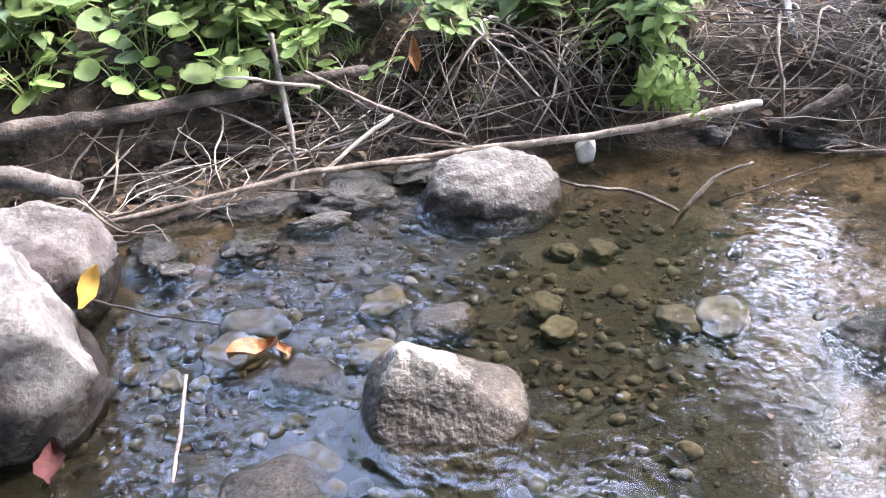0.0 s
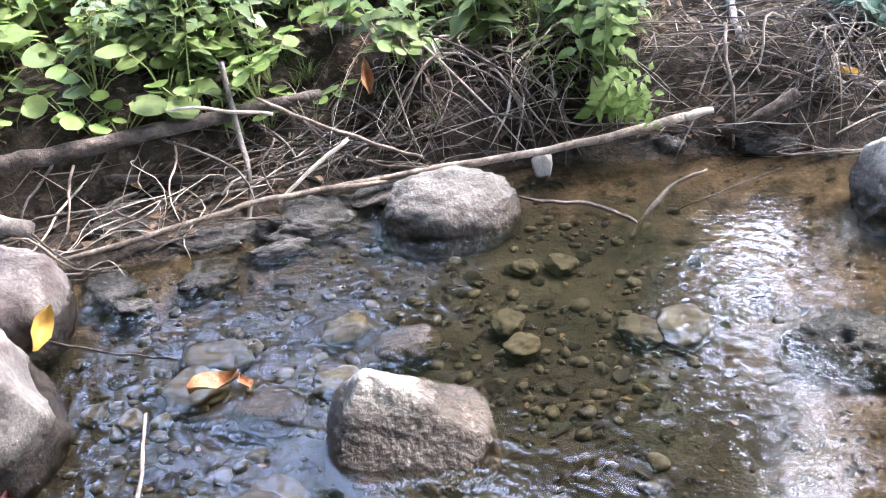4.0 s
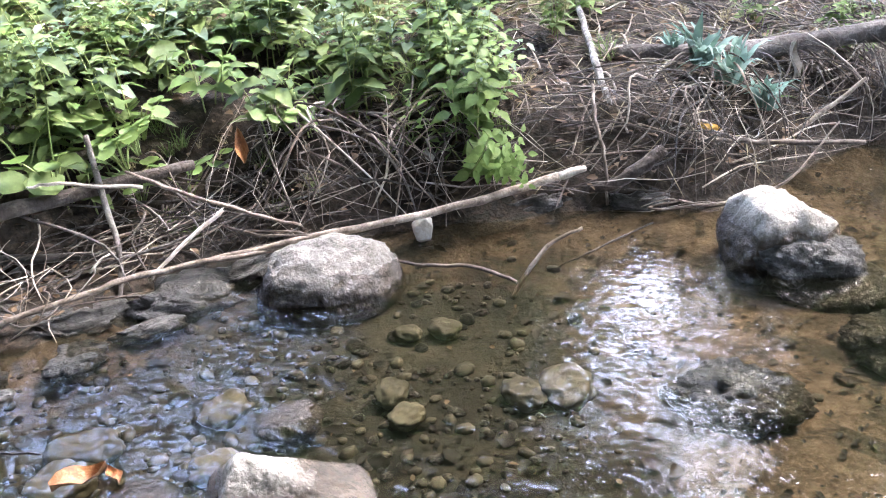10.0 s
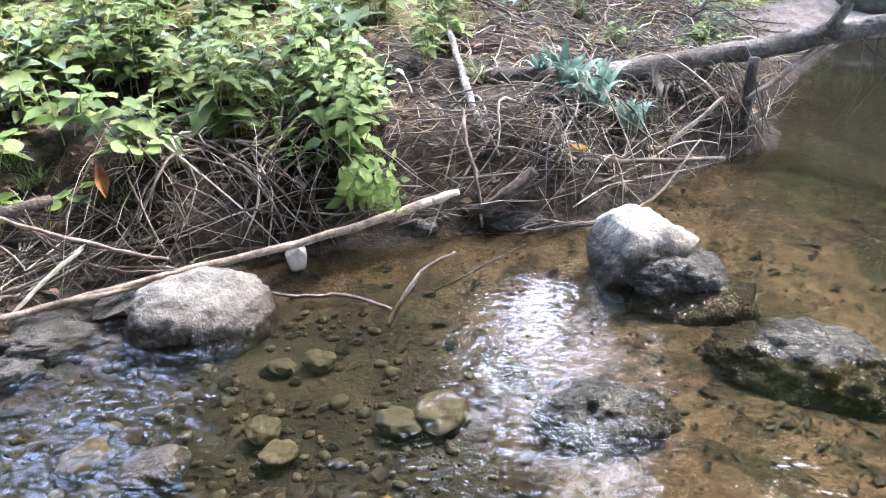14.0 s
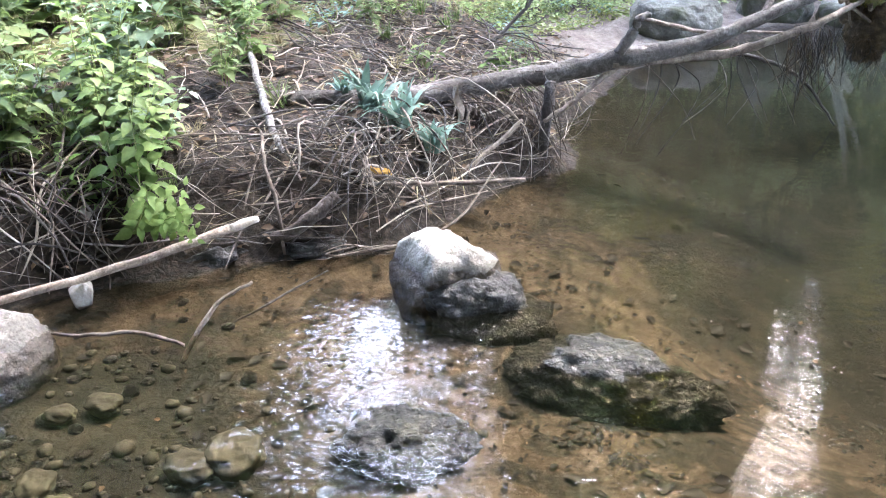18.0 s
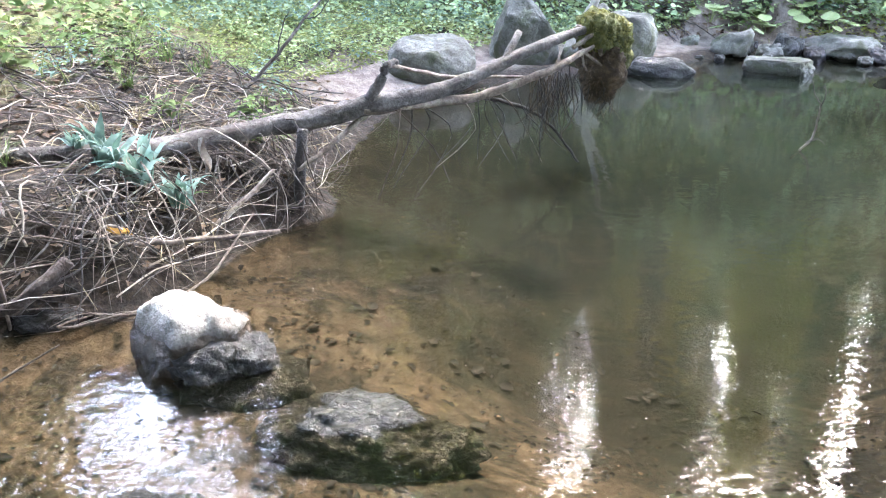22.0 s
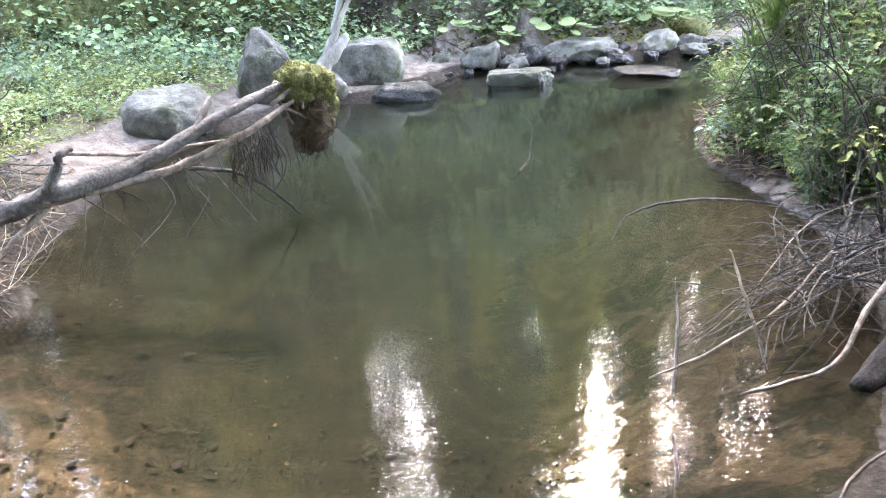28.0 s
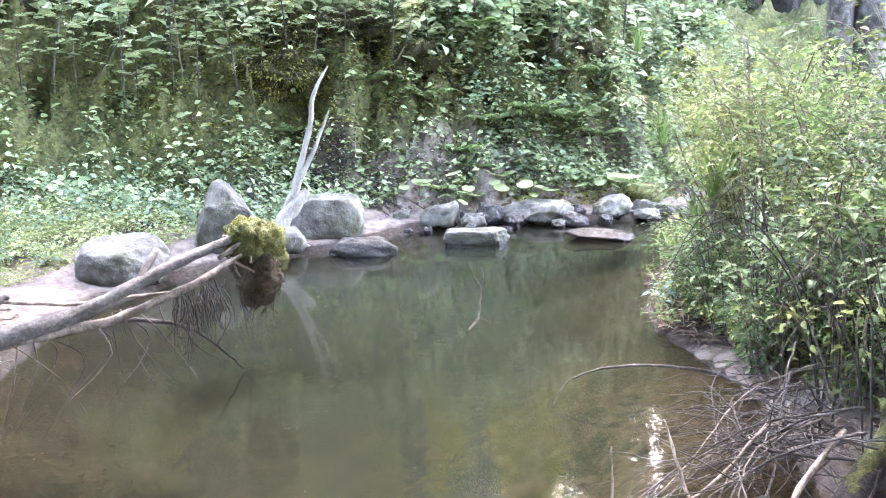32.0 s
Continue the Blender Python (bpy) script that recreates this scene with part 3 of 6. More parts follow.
def stem_line(x, y, lean, height, rng, n=4):
    a = rng.uniform(0, 2 * math.pi)
    return [(x + math.cos(a) * lean * (k / n) ** 1.6, y + math.sin(a) * lean * (k / n) ** 1.6, height * k / n * (1 - 0.08 * k / n)) for k in range(n + 1)]


def herb(name, height, pairs, leaf, stems, mat, stem_mat, seed, label, lean=0.15, spread=0.08):
    """A leafy herb: upright stems, leaves in crossed pairs, the upper ones smaller."""
    rng = random.Random(seed)
    base = tagged(new(name), label, "plant", "herbs on the bank")
    for s in range(stems):
        h = height * rng.uniform(0.7, 1.05)
        line = stem_line(rng.uniform(-spread, spread), rng.uniform(-spread, spread), lean * rng.uniform(0.4, 1.3), h, rng)
        v, f = tube(line, [0.0035, 0.003, 0.0025, 0.002, 0.0012], 5, rings=2, seed=seed + s)
        mesh_part("stem", v, f, stem_mat, base)
        P, D, N, L = [], [], [], []
        turn = rng.uniform(0, 3)
        for k in range(pairs):
            t = 0.15 + 0.85 * (k + 1) / pairs
            q = t * (len(line) - 1)
            i = min(int(q), len(line) - 2)
            p = Vector(line[i]).lerp(Vector(line[i + 1]), q - i)
            turn += math.pi / 2 + rng.uniform(-0.3, 0.3)
            for half in (0, math.pi):
                a = turn + half
                d = Vector((math.cos(a), math.sin(a), rng.uniform(-0.25, 0.45)))
                P.append(p + d * 0.012)
                D.append(d)
                N.append((rng.uniform(-0.25, 0.25), rng.uniform(-0.25, 0.25), 1))
                L.append(leaf * (1.15 - 0.65 * t) * rng.uniform(0.75, 1.2))
        L = np.array(L)
        v, f = leaf_cloud(P, D, N, L, L * 0.56, 0.14, 0.3, True)
        mesh_part("foliage", v, f, mat, base)
    return base


def round_plant(name, size, count, height, mat, stem_mat, seed, label, spread=0.12, group="round-leaved plants"):
    """A plant of round leaves, each on its own stalk from the ground."""
    rng = random.Random(seed)
    base = tagged(new(name), label, "plant", group)
    for k in range(count):
        a = rng.uniform(0, 2 * math.pi)
        r = spread * math.sqrt(rng.uniform(0.02, 1))
        h = height * rng.uniform(0.5, 1.0)
        tip = Vector((math.cos(a) * r, math.sin(a) * r, h))
        v, f = tube([(tip.x * 0.15, tip.y * 0.15, 0), (tip.x * 0.5, tip.y * 0.5, h * 0.6), tip], [0.0035, 0.003, 0.002], 5, rings=2, seed=k)
        mesh_part("stalk", v, f, stem_mat, base)
        v, f = round_leaf(size * rng.uniform(0.6, 1.15), seed * 31 + k)
        ob = mesh_part("leaf", v, f, mat, base)
        ob.matrix_local = pose(*tip, rng.uniform(-32, 12), rng.uniform(-22, 22), math.degrees(a) - 90 + rng.uniform(-50, 50))
    return base


def strap_plant(name, length, width, count, mat, seed, label, upright=0.6, category="plant", group="tufts on the bank"):
    """A tuft of long narrow blades that arch outwards."""
    rng = random.Random(seed)
    base = tagged(new(name), label, category, group)
    verts, faces = [], []
    for k in range(count):
        a, out = rng.uniform(0, 2 * math.pi), rng.uniform(0.25, 1.0)
        L = length * rng.uniform(0.5, 1.1)
        d, s = Vector((math.cos(a), math.sin(a), 0)), Vector((-math.sin(a), math.cos(a), 0))
        o = Vector((rng.uniform(-0.03, 0.03), rng.uniform(-0.03, 0.03), 0))
        w = width * rng.uniform(0.6, 1.1)
        b = len(verts)
        for j in range(5):
            t = j / 4
            p = o + d * (L * out * (1 - upright * 0.4) * t) + Vector((0, 0, L * (upright * 1.3 * t - (0.3 + 0.7 * out) * upright * t * t)))
            ww = w * (0.55 + 0.45 * math.sin(math.pi * min(1, t + 0.25))) * (1 - t ** 3)
            verts += [p - s * ww / 2 + Vector((0, 0, ww * 0.25)), p, p + s * ww / 2 + Vector((0, 0, ww * 0.25))]
        for j in range(4):
            for i in (0, 1):
                q = b + j * 3 + i
                faces.append((q, q + 1, q + 4, q + 3))
    mesh_part("tuft", verts, faces, mat, base)
    return base


def fern(name, length, fronds, mat, stem_mat, seed, label):
    rng = random.Random(seed)
    base = tagged(new(name), label, "fern", "ferns on the slope")
    for k in range(fronds):
        a = 2 * math.pi * k / fronds + rng.uniform(-0.4, 0.4)
        L = length * rng.uniform(0.7, 1.1)
        d = Vector((math.cos(a), math.sin(a), 0))
        line = [d * (L * t * 0.85) + Vector((0, 0, L * (0.95 * t - 0.75 * t * t))) for t in (0, 0.25, 0.5, 0.75, 1)]
        v, f = tube(line, [0.004, 0.004, 0.003, 0.002, 0.001], 4, rings=2, seed=k)
        stalk = mesh_part("frond", v, f, stem_mat, base)
        P, D, N, Ls = [], [], [], []
        for j in range(16):
            t = 0.16 + 0.82 * j / 15
            q = t * 4
            i = min(int(q), 3)
            p = line[i].lerp(line[i + 1], q - i)
            way = (line[i + 1] - line[i]).normalized()
            s = way.cross(Vector((0, 0, 1))).normalized()
            for sg in (-1, 1):
                P.append(p)
                D.append(s * sg + way * 0.45 + Vector((0, 0, -0.15)))
                N.append(s.cross(way))
                Ls.append(L * 0.30 * math.sin(math.pi * min(1, 0.18 + t * 0.85)) * rng.uniform(0.85, 1.1))
        Ls = np.array(Ls)
        v, f = leaf_cloud(P, D, N, Ls, Ls * 0.27, 0.1, 0.2)
        tagged(mesh_part("frond_blade", v, f, mat, stalk), kind="stuff")
    return base


def stick(name, points, radii, mat, label, category="branch", sides=8, wobble=0.004, seed=0, group="", parent=None, rings=5):
    v, f = tube(points, radii, sides, wobble, rings, seed)
    ob = mesh_part(name, v, f, mat, parent)
    return tagged(ob, label, category, group) if parent is None else tagged(ob, label)


GREEN = leaf_material("green_leaf", (0.042, 0.0744, 0.021), (0.138, 0.186, 0.064))
BRIGHT = leaf_material("bright_leaf", (0.06, 0.11, 0.024), (0.155, 0.225, 0.07))
LIME = leaf_material("lime_leaf", (0.08, 0.14, 0.036), (0.20, 0.275, 0.095))
BLUE = leaf_material("bluish_leaf", (0.0642, 0.121, 0.0927), (0.2, 0.285, 0.243))
BLUEGREEN = leaf_material("blue_green_leaf", (0.075, 0.118, 0.070), (0.215, 0.28, 0.178))
DARKLEAF = leaf_material("dark_leaf", (0.0391, 0.0717, 0.0235), (0.13, 0.196, 0.0651))
STRAW = leaf_material("straw", (0.123, 0.101, 0.0504), (0.269, 0.235, 0.146))
LITTER = leaf_material("leaf_litter", (0.0328, 0.0218, 0.0152), (0.164, 0.115, 0.071))
YELLOW = leaf_material("yellow_leaf", (0.272, 0.152, 0.024), (0.4, 0.256, 0.064))
# leaf colour raised to stand in for open skylight on the slope
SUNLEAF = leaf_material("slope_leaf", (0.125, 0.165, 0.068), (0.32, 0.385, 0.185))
ORANGE = material("fallen_leaf", [(0.0675, 0.0225, 0.00788), (0.191, 0.0788, 0.0253), (0.338, 0.214, 0.112)], 16.0, rough=(0.35, 0.6), bump=0.3, coords="Object")
STEM = material("green_stem", [(0.08, 0.11, 0.03), (0.16, 0.20, 0.07), (0.26, 0.28, 0.12)], 20.0, bump=0.2)
WHITE = material("white_stone", [(0.13, 0.118, 0.095), (0.19, 0.178, 0.152), (0.25, 0.238, 0.212)], 12.0, bump=0.3)


# ---- stones in and by the stream ----
A_LABEL = "pale angular stone standing out of the shallow stream"
faceted("rock", (0.19, 2.27, 0.02), [(-0.05, -0.80, 0.60, 0.095), (0.52, 0.10, 0.84, 0.12), (0.10, 0.80, 0.60, 0.13), (-0.80, -0.15, 0.55, 0.17), (0.95, 0.10, 0.10, 0.225), (0.66, -0.74, 0.12, 0.21), (-0.80, -0.60, -0.05, 0.20), (-0.9, 0.4, -0.1, 0.21), (-0.05, -1.0, 0.05, 0.185), (0.1, 1.0, 0.1, 0.20), (0, 0, -1, 0.16)],
        LIT_TOP, A_LABEL, 11, 6, 16.0, 0.05, 0.035)
rock("rock", (0.385, 3.54, -0.04), (0.58, 0.44, 0.40), STONE, "rounded grey boulder with a crack at the foot of the bank", 2, 3, (0, 3), [], 5, 0.12, 0.05, squash=1.95)
rock("rock", (2.02, 3.22, 0.03), (0.41, 0.36, 0.42), LIT_TOP, "pale rounded stone standing in the shallows", 3, -20, (8, -6), [(0.6, 0.3, 0.8, 0.75), (-0.8, -0.3, 0.5, 0.8)], 5, 0.12, 0.04)
rock("rock", (2.05, 3.07, -0.015), (0.36, 0.24, 0.25), WET, "dark wet stone shelf at the foot of a pale stone", 14, -22, (0, 0), [], 5, 0.16, 0.09)
rock("rock", (2.13, 3.0, -0.10), (0.40, 0.26, 0.22), ALGAE, "mossy submerged stone beside a pale stone", 15, -25, (0, 0), [], 4, 0.2, 0.05)
rock("rock", (1.50, 2.48, -0.07), (0.42, 0.28, 0.22), ALGAE, "dark rough stone just breaking the surface", 4, -15, (0, 6), [], 5, 0.2, 0.11, squash=1.7)
rock("rock", (2.25, 2.49, -0.105), (0.72, 0.40, 0.29), ALGAE, "broad dark wet stone breaking the surface", 5, -44, (0, 5), [], 5, 0.20, 0.10, squash=1.62)
rock("rock", (-1.04, 2.42, 0.12), (0.62, 0.62, 0.74), PALE, "large pale boulder at the edge of the stream", 6, 22, (0, 14), [(0.8, 0.1, 0.6, 0.68), (0.2, 0.9, 0.4, 0.75)], 5, 0.12, 0.035)
rock("rock", (-1.13, 2.98, 0.08), (0.46, 0.40, 0.46), PALE, "pale rounded boulder at the edge of the stream", 7, 10, (0, 0), [(0.1, -0.3, 0.9, 0.8)], 5, 0.12, 0.035)
for k, (x, y, sx, sy, sz, z) in enumerate([(-0.55, 3.52, 0.34, 0.2, 0.16, 0.0), (-0.12, 3.6, 0.36, 0.2, 0.18, 0.0), (-0.85, 3.72, 0.36, 0.26, 0.2, 0.03), (-0.5, 3.3, 0.24, 0.14, 0.1, -0.01),
                                           (-0.85, 3.26, 0.22, 0.16, 0.1, 0.0), (-0.75, 3.12, 0.16, 0.1, 0.07, 0.0), (1.70, 3.80, 0.24, 0.14, 0.14, 0.03), (1.30, 3.92, 0.26, 0.14, 0.12, 0.03),
                                           (-0.28, 3.42, 0.2, 0.12, 0.08, 0.0), (0.1, 3.74, 0.22, 0.16, 0.1, 0.02)]):
    rock("wet_stone", (x, y, z - 0.02), (sx * 1.2, sy * 1.25, sz), WET, "flat wet dark stone at the water's edge", 20 + k, 24 * k, (5 * (k % 3) - 5, 8 * (k % 2)), [(0.2, -0.3, 1, 0.55), (0.7, -0.7, 0.3, 0.7)], 4, 0.38, 0.16, "rock", "wet stones at the edge")
faceted("white_stone", (0.785, 3.785, 0.04), [(-0.5, -0.2, 0.8, 0.035), (0.7, -0.3, 0.6, 0.04), (0, -1, 0.25, 0.022), (0, 1, 0, 0.025), (-1, 0, -0.2, 0.042), (1, 0, -0.3, 0.036), (0, 0, -1, 0.05)], WHITE, "small white stone leaning by the stick", 33, 4)
for k, (x, y, s) in enumerate([(0.20, 2.72, 0.20), (0.55, 2.70, 0.12), (0.52, 2.83, 0.13), (0.92, 2.70, 0.15), (-0.20, 2.48, 0.20), (-0.42, 2.80, 0.22), (0.0, 2.9, 0.16), (-0.75, 2.6, 0.09),
                               (-0.62, 2.54, 0.10), (-0.15, 2.17, 0.15), (-0.22, 2.02, 0.26), (-0.45, 2.66, 0.2), (1.05, 2.7, 0.2), (0.75, 3.16, 0.12), (0.62, 3.17, 0.1), (-0.02, 2.62, 0.14)]):
    rock("bed_stone", (x, y, (-0.045 if k in (0, 4, 10) else -0.075) + 0.03 * s), (s, s * 0.8, s * 0.5), BED if k not in (0, 4, 10) else STONE, "rounded stone lying under the clear water", 40 + k, 37 * k, (0, 0), [(0, 0, 1, 0.8)], 4, 0.24, 0.03, "rock", STONE_GROUP)

rng = random.Random(5)
pebble_kinds = []
for k in range(6):
    ob = rock("pebble", (0, 0, 0), (1.0, 0.8, 0.5), BED if k % 2 else WET, "small rounded pebble on the stream bed", 60 + k, 0, (0, 0), [], 2, 0.25, 0.0, "pebble", STONE_GROUP)
    pebble_kinds.append(ob)
placed = 0
while placed < 200:
    x, y = rng.uniform(-0.9, 1.9), rng.uniform(1.9, 3.7)
    if side(np.array([x]), np.array([y]), NORTH)[0] > -0.05 or side(np.array([x]), np.array([y]), SOUTH)[0] < 0.05:
        continue
    if rng.random() < 0.85 * float(smooth(0.3, 1.3, np.array(x))):
        continue
    s = 0.018 + 0.06 * rng.random() ** 2.2
    m = pose(x, y, ground_z(x, y) + 0.1 * s, 0, 0, rng.uniform(0, 360)) @ Matrix.Diagonal((s, s, s, 1))
    if placed < 6:
        pebble_kinds[placed].matrix_world = m
    else:
        one = pebble_kinds[placed % 6].copy()
        scene.collection.objects.link(one)
        one.matrix_world = m
    placed += 1

def gravel(count, mat, label, seed, size, box):
    """Small stones that cover the stream bed too thickly to count."""
    rr = random.Random(seed)
    bm = bmesh.new()
    bmesh.ops.create_icosphere(bm, subdivisions=1, radius=1.0)
    ball = [v.co.copy() for v in bm.verts]
    tris = [tuple(v.index for v in f.verts) for f in bm.faces]
    bm.free()
    verts, faces, made = [], [], 0
    while made < count:
        x, y = rr.uniform(box[0], box[1]), rr.uniform(box[2], box[3])
        if side(np.array([x]), np.array([y]), NORTH)[0] > -0.06 or side(np.array([x]), np.array([y]), SOUTH)[0] < 0.04 or noise.noise((x * 1.7, y * 1.7, seed)) < -0.15:
            continue
        s = size * (0.35 + 1.1 * rr.random() ** 2)
        m = pose(x, y, ground_z(x, y) + 0.1 * s, rr.uniform(-20, 20), rr.uniform(-20, 20), rr.uniform(0, 360)) @ Matrix.Diagonal((s, s * rr.uniform(0.6, 0.95), s * rr.uniform(0.35, 0.6), 1))
        base = len(verts)
        verts += [m @ (v * rr.uniform(0.86, 1.1)) for v in ball]
        faces += [tuple(i + base for i in f) for f in tris]
        made += 1
    return tagged(mesh_part("gravel", verts, faces, mat), label, "gravel", kind="stuff")


gravel(330, BED, "brown-grey gravel on the stream bed", 3, 0.026, (-0.8, 1.15, 2.0, 3.5))
gravel(270, WET, "dark gravel on the stream bed", 4, 0.024, (-0.9, 1.0, 2.0, 3.5))
gravel(80, STONE, "pale grey small stones on the stream bed", 5, 0.03, (-0.8, 1.2, 2.0, 3.3))

# stones along the far shore
SHORE = "stones along the far shore"
rock("boulder", (5.68, 6.16, 0.19), (0.73, 0.52, 0.50), BOULDER, "broad rounded grey boulder on the muddy shore", 8, -34, (0, 0), [(0, -0.3, 1, 0.7), (0.5, -0.6, 0.6, 0.8)], 5, 0.10, 0.03, "boulder", SHORE)
rock("boulder", (6.85, 6.24, 0.31), (0.66, 0.52, 0.80), BOULDER, "tall pointed grey boulder with mossy shoulder", 9, -40, (0, -4), [(0.75, 0, 0.6, 0.62), (-0.85, 0, 0.45, 0.66), (0, -1, 0.1, 0.75), (0.1, -0.7, 0.7, 0.8)], 5, 0.10, 0.03, "boulder", SHORE)
rock("boulder", (7.80, 5.90, 0.21), (0.70, 0.5, 0.58), BOULDER, "blocky grey boulder with a greenish top at the water", 10, -48, (0, 0), [(0, 0, 1, 0.8), (-0.3, -0.9, 0.3, 0.8)], 5, 0.10, 0.03, "boulder", SHORE, 2.8)
rock("boulder", (7.2, 5.85, 0.10), (0.34, 0.26, 0.30), BOULDER, "small grey boulder at the water", 12, -48, (0, 0), [], 4, 0.14, 0.02, "boulder", SHORE)
rock("boulder", (7.6, 5.26, 0.02), (0.60, 0.30, 0.26), WET, "rough wet stone at the water's edge", 13, -58, (0, 0), [], 4, 0.2, 0.06, "boulder", SHORE)
rock("boulder", (8.45, 4.57, 0.03), (0.58, 0.30, 0.28), BOULDER, "flat-topped square grey stone in the water", 16, -59, (0, 0), [(0, 0, 1, 0.78), (0, -1, 0.12, 0.8), (0.9, -0.3, 0.1, 0.85)], 5, 0.10, 0.07, "boulder", SHORE, 6.0)
for k, (x, y, sx, sz, mt) in enumerate([(8.95, 5.33, 0.44, 0.36, 0), (9.14, 5.02, 0.3, 0.22, 0), (9.30, 4.95, 0.36, 0.34, 1), (9.4, 4.72, 0.3, 0.2, 2), (9.78, 4.62, 0.74, 0.32, 0), (9.8, 4.2, 0.34, 0.18, 2),
                                        (10.35, 4.05, 0.50, 0.32, 0), (10.45, 3.68, 0.4, 0.18, 0), (10.65, 3.55, 0.26, 0.2, 1), (9.4, 3.66, 0.8, 0.10, 2), (8.8, 5.75, 0.22, 0.26, 0), (8.2, 5.5, 0.08, 0.07, 1), (8.5, 5.45, 0.12, 0.08, 0),
                                        (9.1, 4.62, 0.14, 0.1, 2), (7.95, 6.3, 0.24, 0.3, 0), (10.9, 3.45, 0.2, 0.14, 1), (9.55, 4.95, 0.24, 0.2, 0), (10.1, 4.35, 0.26, 0.22, 1), (9.0, 5.0, 0.16, 0.1, 0), (10.05, 3.98, 0.22, 0.14, 1), (10.7, 3.8, 0.3, 0.24, 0), (9.22, 5.3, 0.18, 0.2, 1), (9.62, 4.3, 0.2, 0.12, 0), (8.65, 5.3, 0.14, 0.1, 1)]):
    rock("boulder", (x, y, 0.3 * sz - 0.01), (sx, sx * 0.7, sz), (BOULDER, WET, PALE)[mt], ("smooth grey stone on the far shore", "dark wet stone on the far shore", "pale flat stone at the far shore")[mt],
         70 + k, -50 + 25 * (k % 4), (6 * (k % 3), 9 * (k % 2)), [(0.3 * (k % 3) - 0.3, 0.2, 1, 0.68), (0.8, -0.4, 0.3 * (k % 2), 0.74), (-0.7, -0.3, 0.6, 0.72)], 4, 0.26, 0.08, "boulder", SHORE)
rock("mossy_stone", (11.0, 3.95, 0.16), (0.5, 0.4, 0.26), MOSS, "low stone covered in yellow-green moss", 95, 0, (0, 0), [], 4, 0.15, 0.05, "boulder", SHORE)

# ---- sticks and logs on the near bank ----
stick("log", [(-1.75, 3.92, 0.30), (-1.51, 3.95, 0.33), (-1.2, 4.0, 0.39), (-0.87, 4.05, 0.41), (-0.45, 4.15, 0.44)], [0.03, 0.03, 0.029, 0.026, 0.02], DULLBARK, "grey weathered log lying against the bank", "log", 10, 0.006, 1)
stick("log", [(-1.9, 3.5, 0.33), (-1.47, 3.6, 0.36), (-1.21, 3.68, 0.35), (-0.8, 3.8, 0.35), (-0.44, 3.95, 0.35), (-0.1, 4.1, 0.34)], [0.04, 0.038, 0.036, 0.032, 0.028, 0.02], DULLBARK, "long grey log over the hollow under the bank", "log", 10, 0.006, 2)
stick("root", [(-1.25, 3.9, 0.2), (-0.99, 3.85, 0.17), (-0.73, 3.83, 0.14), (-0.4, 3.8, 0.12)], [0.022, 0.022, 0.02, 0.012], WETBARK, "dark root crossing the hollow under the bank", "root", 8, 0.006, 3)
stick("log", [(-1.75, 3.3, 0.35), (-1.5, 3.35, 0.31), (-1.29, 3.4, 0.23), (-1.16, 3.45, 0.15)], [0.045, 0.044, 0.042, 0.036], BARK, "broken log end, pale and bleached", "log", 10, 0.005, 4)
pole = tagged(new("branch"), "long thin grey stick with a cut white end", "branch")
stick("shaft", [(-0.31, 3.72, 0.05), (0.26, 3.74, 0.09), (0.92, 3.76, 0.12), (1.36, 3.785, 0.175)], [0.01, 0.014, 0.017, 0.018], TWIG, "", parent=pole, seed=5)
stick("cut_end", [(1.36, 3.785, 0.175), (1.42, 3.788, 0.183), (1.48, 3.79, 0.19)], [0.0185, 0.018, 0.012], DRYWOOD, "peeled white end", parent=pole, seed=6, rings=2)
stick("branch", [(-1.2, 3.35, 0.05), (-0.93, 3.4, 0.07), (-0.56, 3.5, 0.1), (-0.29, 3.6, 0.11), (0.06, 3.7, 0.08), (0.3, 3.78, 0.06)], [0.008, 0.011, 0.012, 0.012, 0.011, 0.008], TWIG, "long thin stick lying along the water's edge", seed=7)
stick("branch", [(-0.46, 4.0, 0.55), (-0.43, 3.88, 0.35), (-0.39, 3.72, 0.13), (-0.42, 3.6, -0.03)], [0.012, 0.012, 0.011, 0.007], BARK, "upright dark stick leaning on the bank", seed=8)
stick("branch", [(-0.68, 3.83, 0.43), (-0.57, 3.85, 0.42), (-0.27, 3.85, 0.36)], [0.005, 0.007, 0.008], DRYWOOD, "short bleached stick on the tangle", seed=9)
stick("branch", [(-0.34, 3.95, 0.40), (-0.16, 3.9, 0.31), (0.11, 3.85, 0.19), (0.3, 3.82, 0.12)], [0.006, 0.008, 0.008, 0.005], TWIG, "thin dry stick across the tangle", seed=10)
stick("branch", [(-0.28, 3.6, 0.08), (-0.2, 3.65, 0.14), (0.02, 3.75, 0.26)], [0.006, 0.008, 0.009], DRYWOOD, "short broken pale stick", seed=11)
stick("stump", [(1.53, 3.86, 0.06), (1.60, 3.79, 0.10), (1.71, 3.77, 0.165), (1.815, 3.78, 0.225)], [0.022, 0.026, 0.028, 0.026], DULLBARK, "short broken branch stub sticking out of the bank", "branch", 10, 0.003, 12)
stick("branch", [(0.5, 3.74, 0.04), (0.69, 3.52, 0.02), (0.9, 3.39, 0.035), (1.04, 3.26, 0.01)], [0.005, 0.006, 0.008, 0.007], TWIG, "thin curved twig lying on the water", seed=13)
stick("branch", [(1.32, 3.35, 0.14), (1.19, 3.36, 0.08), (1.08, 3.32, -0.02), (1.03, 3.3, -0.08)], [0.006, 0.008, 0.010, 0.008], TWIG, "broken twig sticking up out of the water", seed=14)
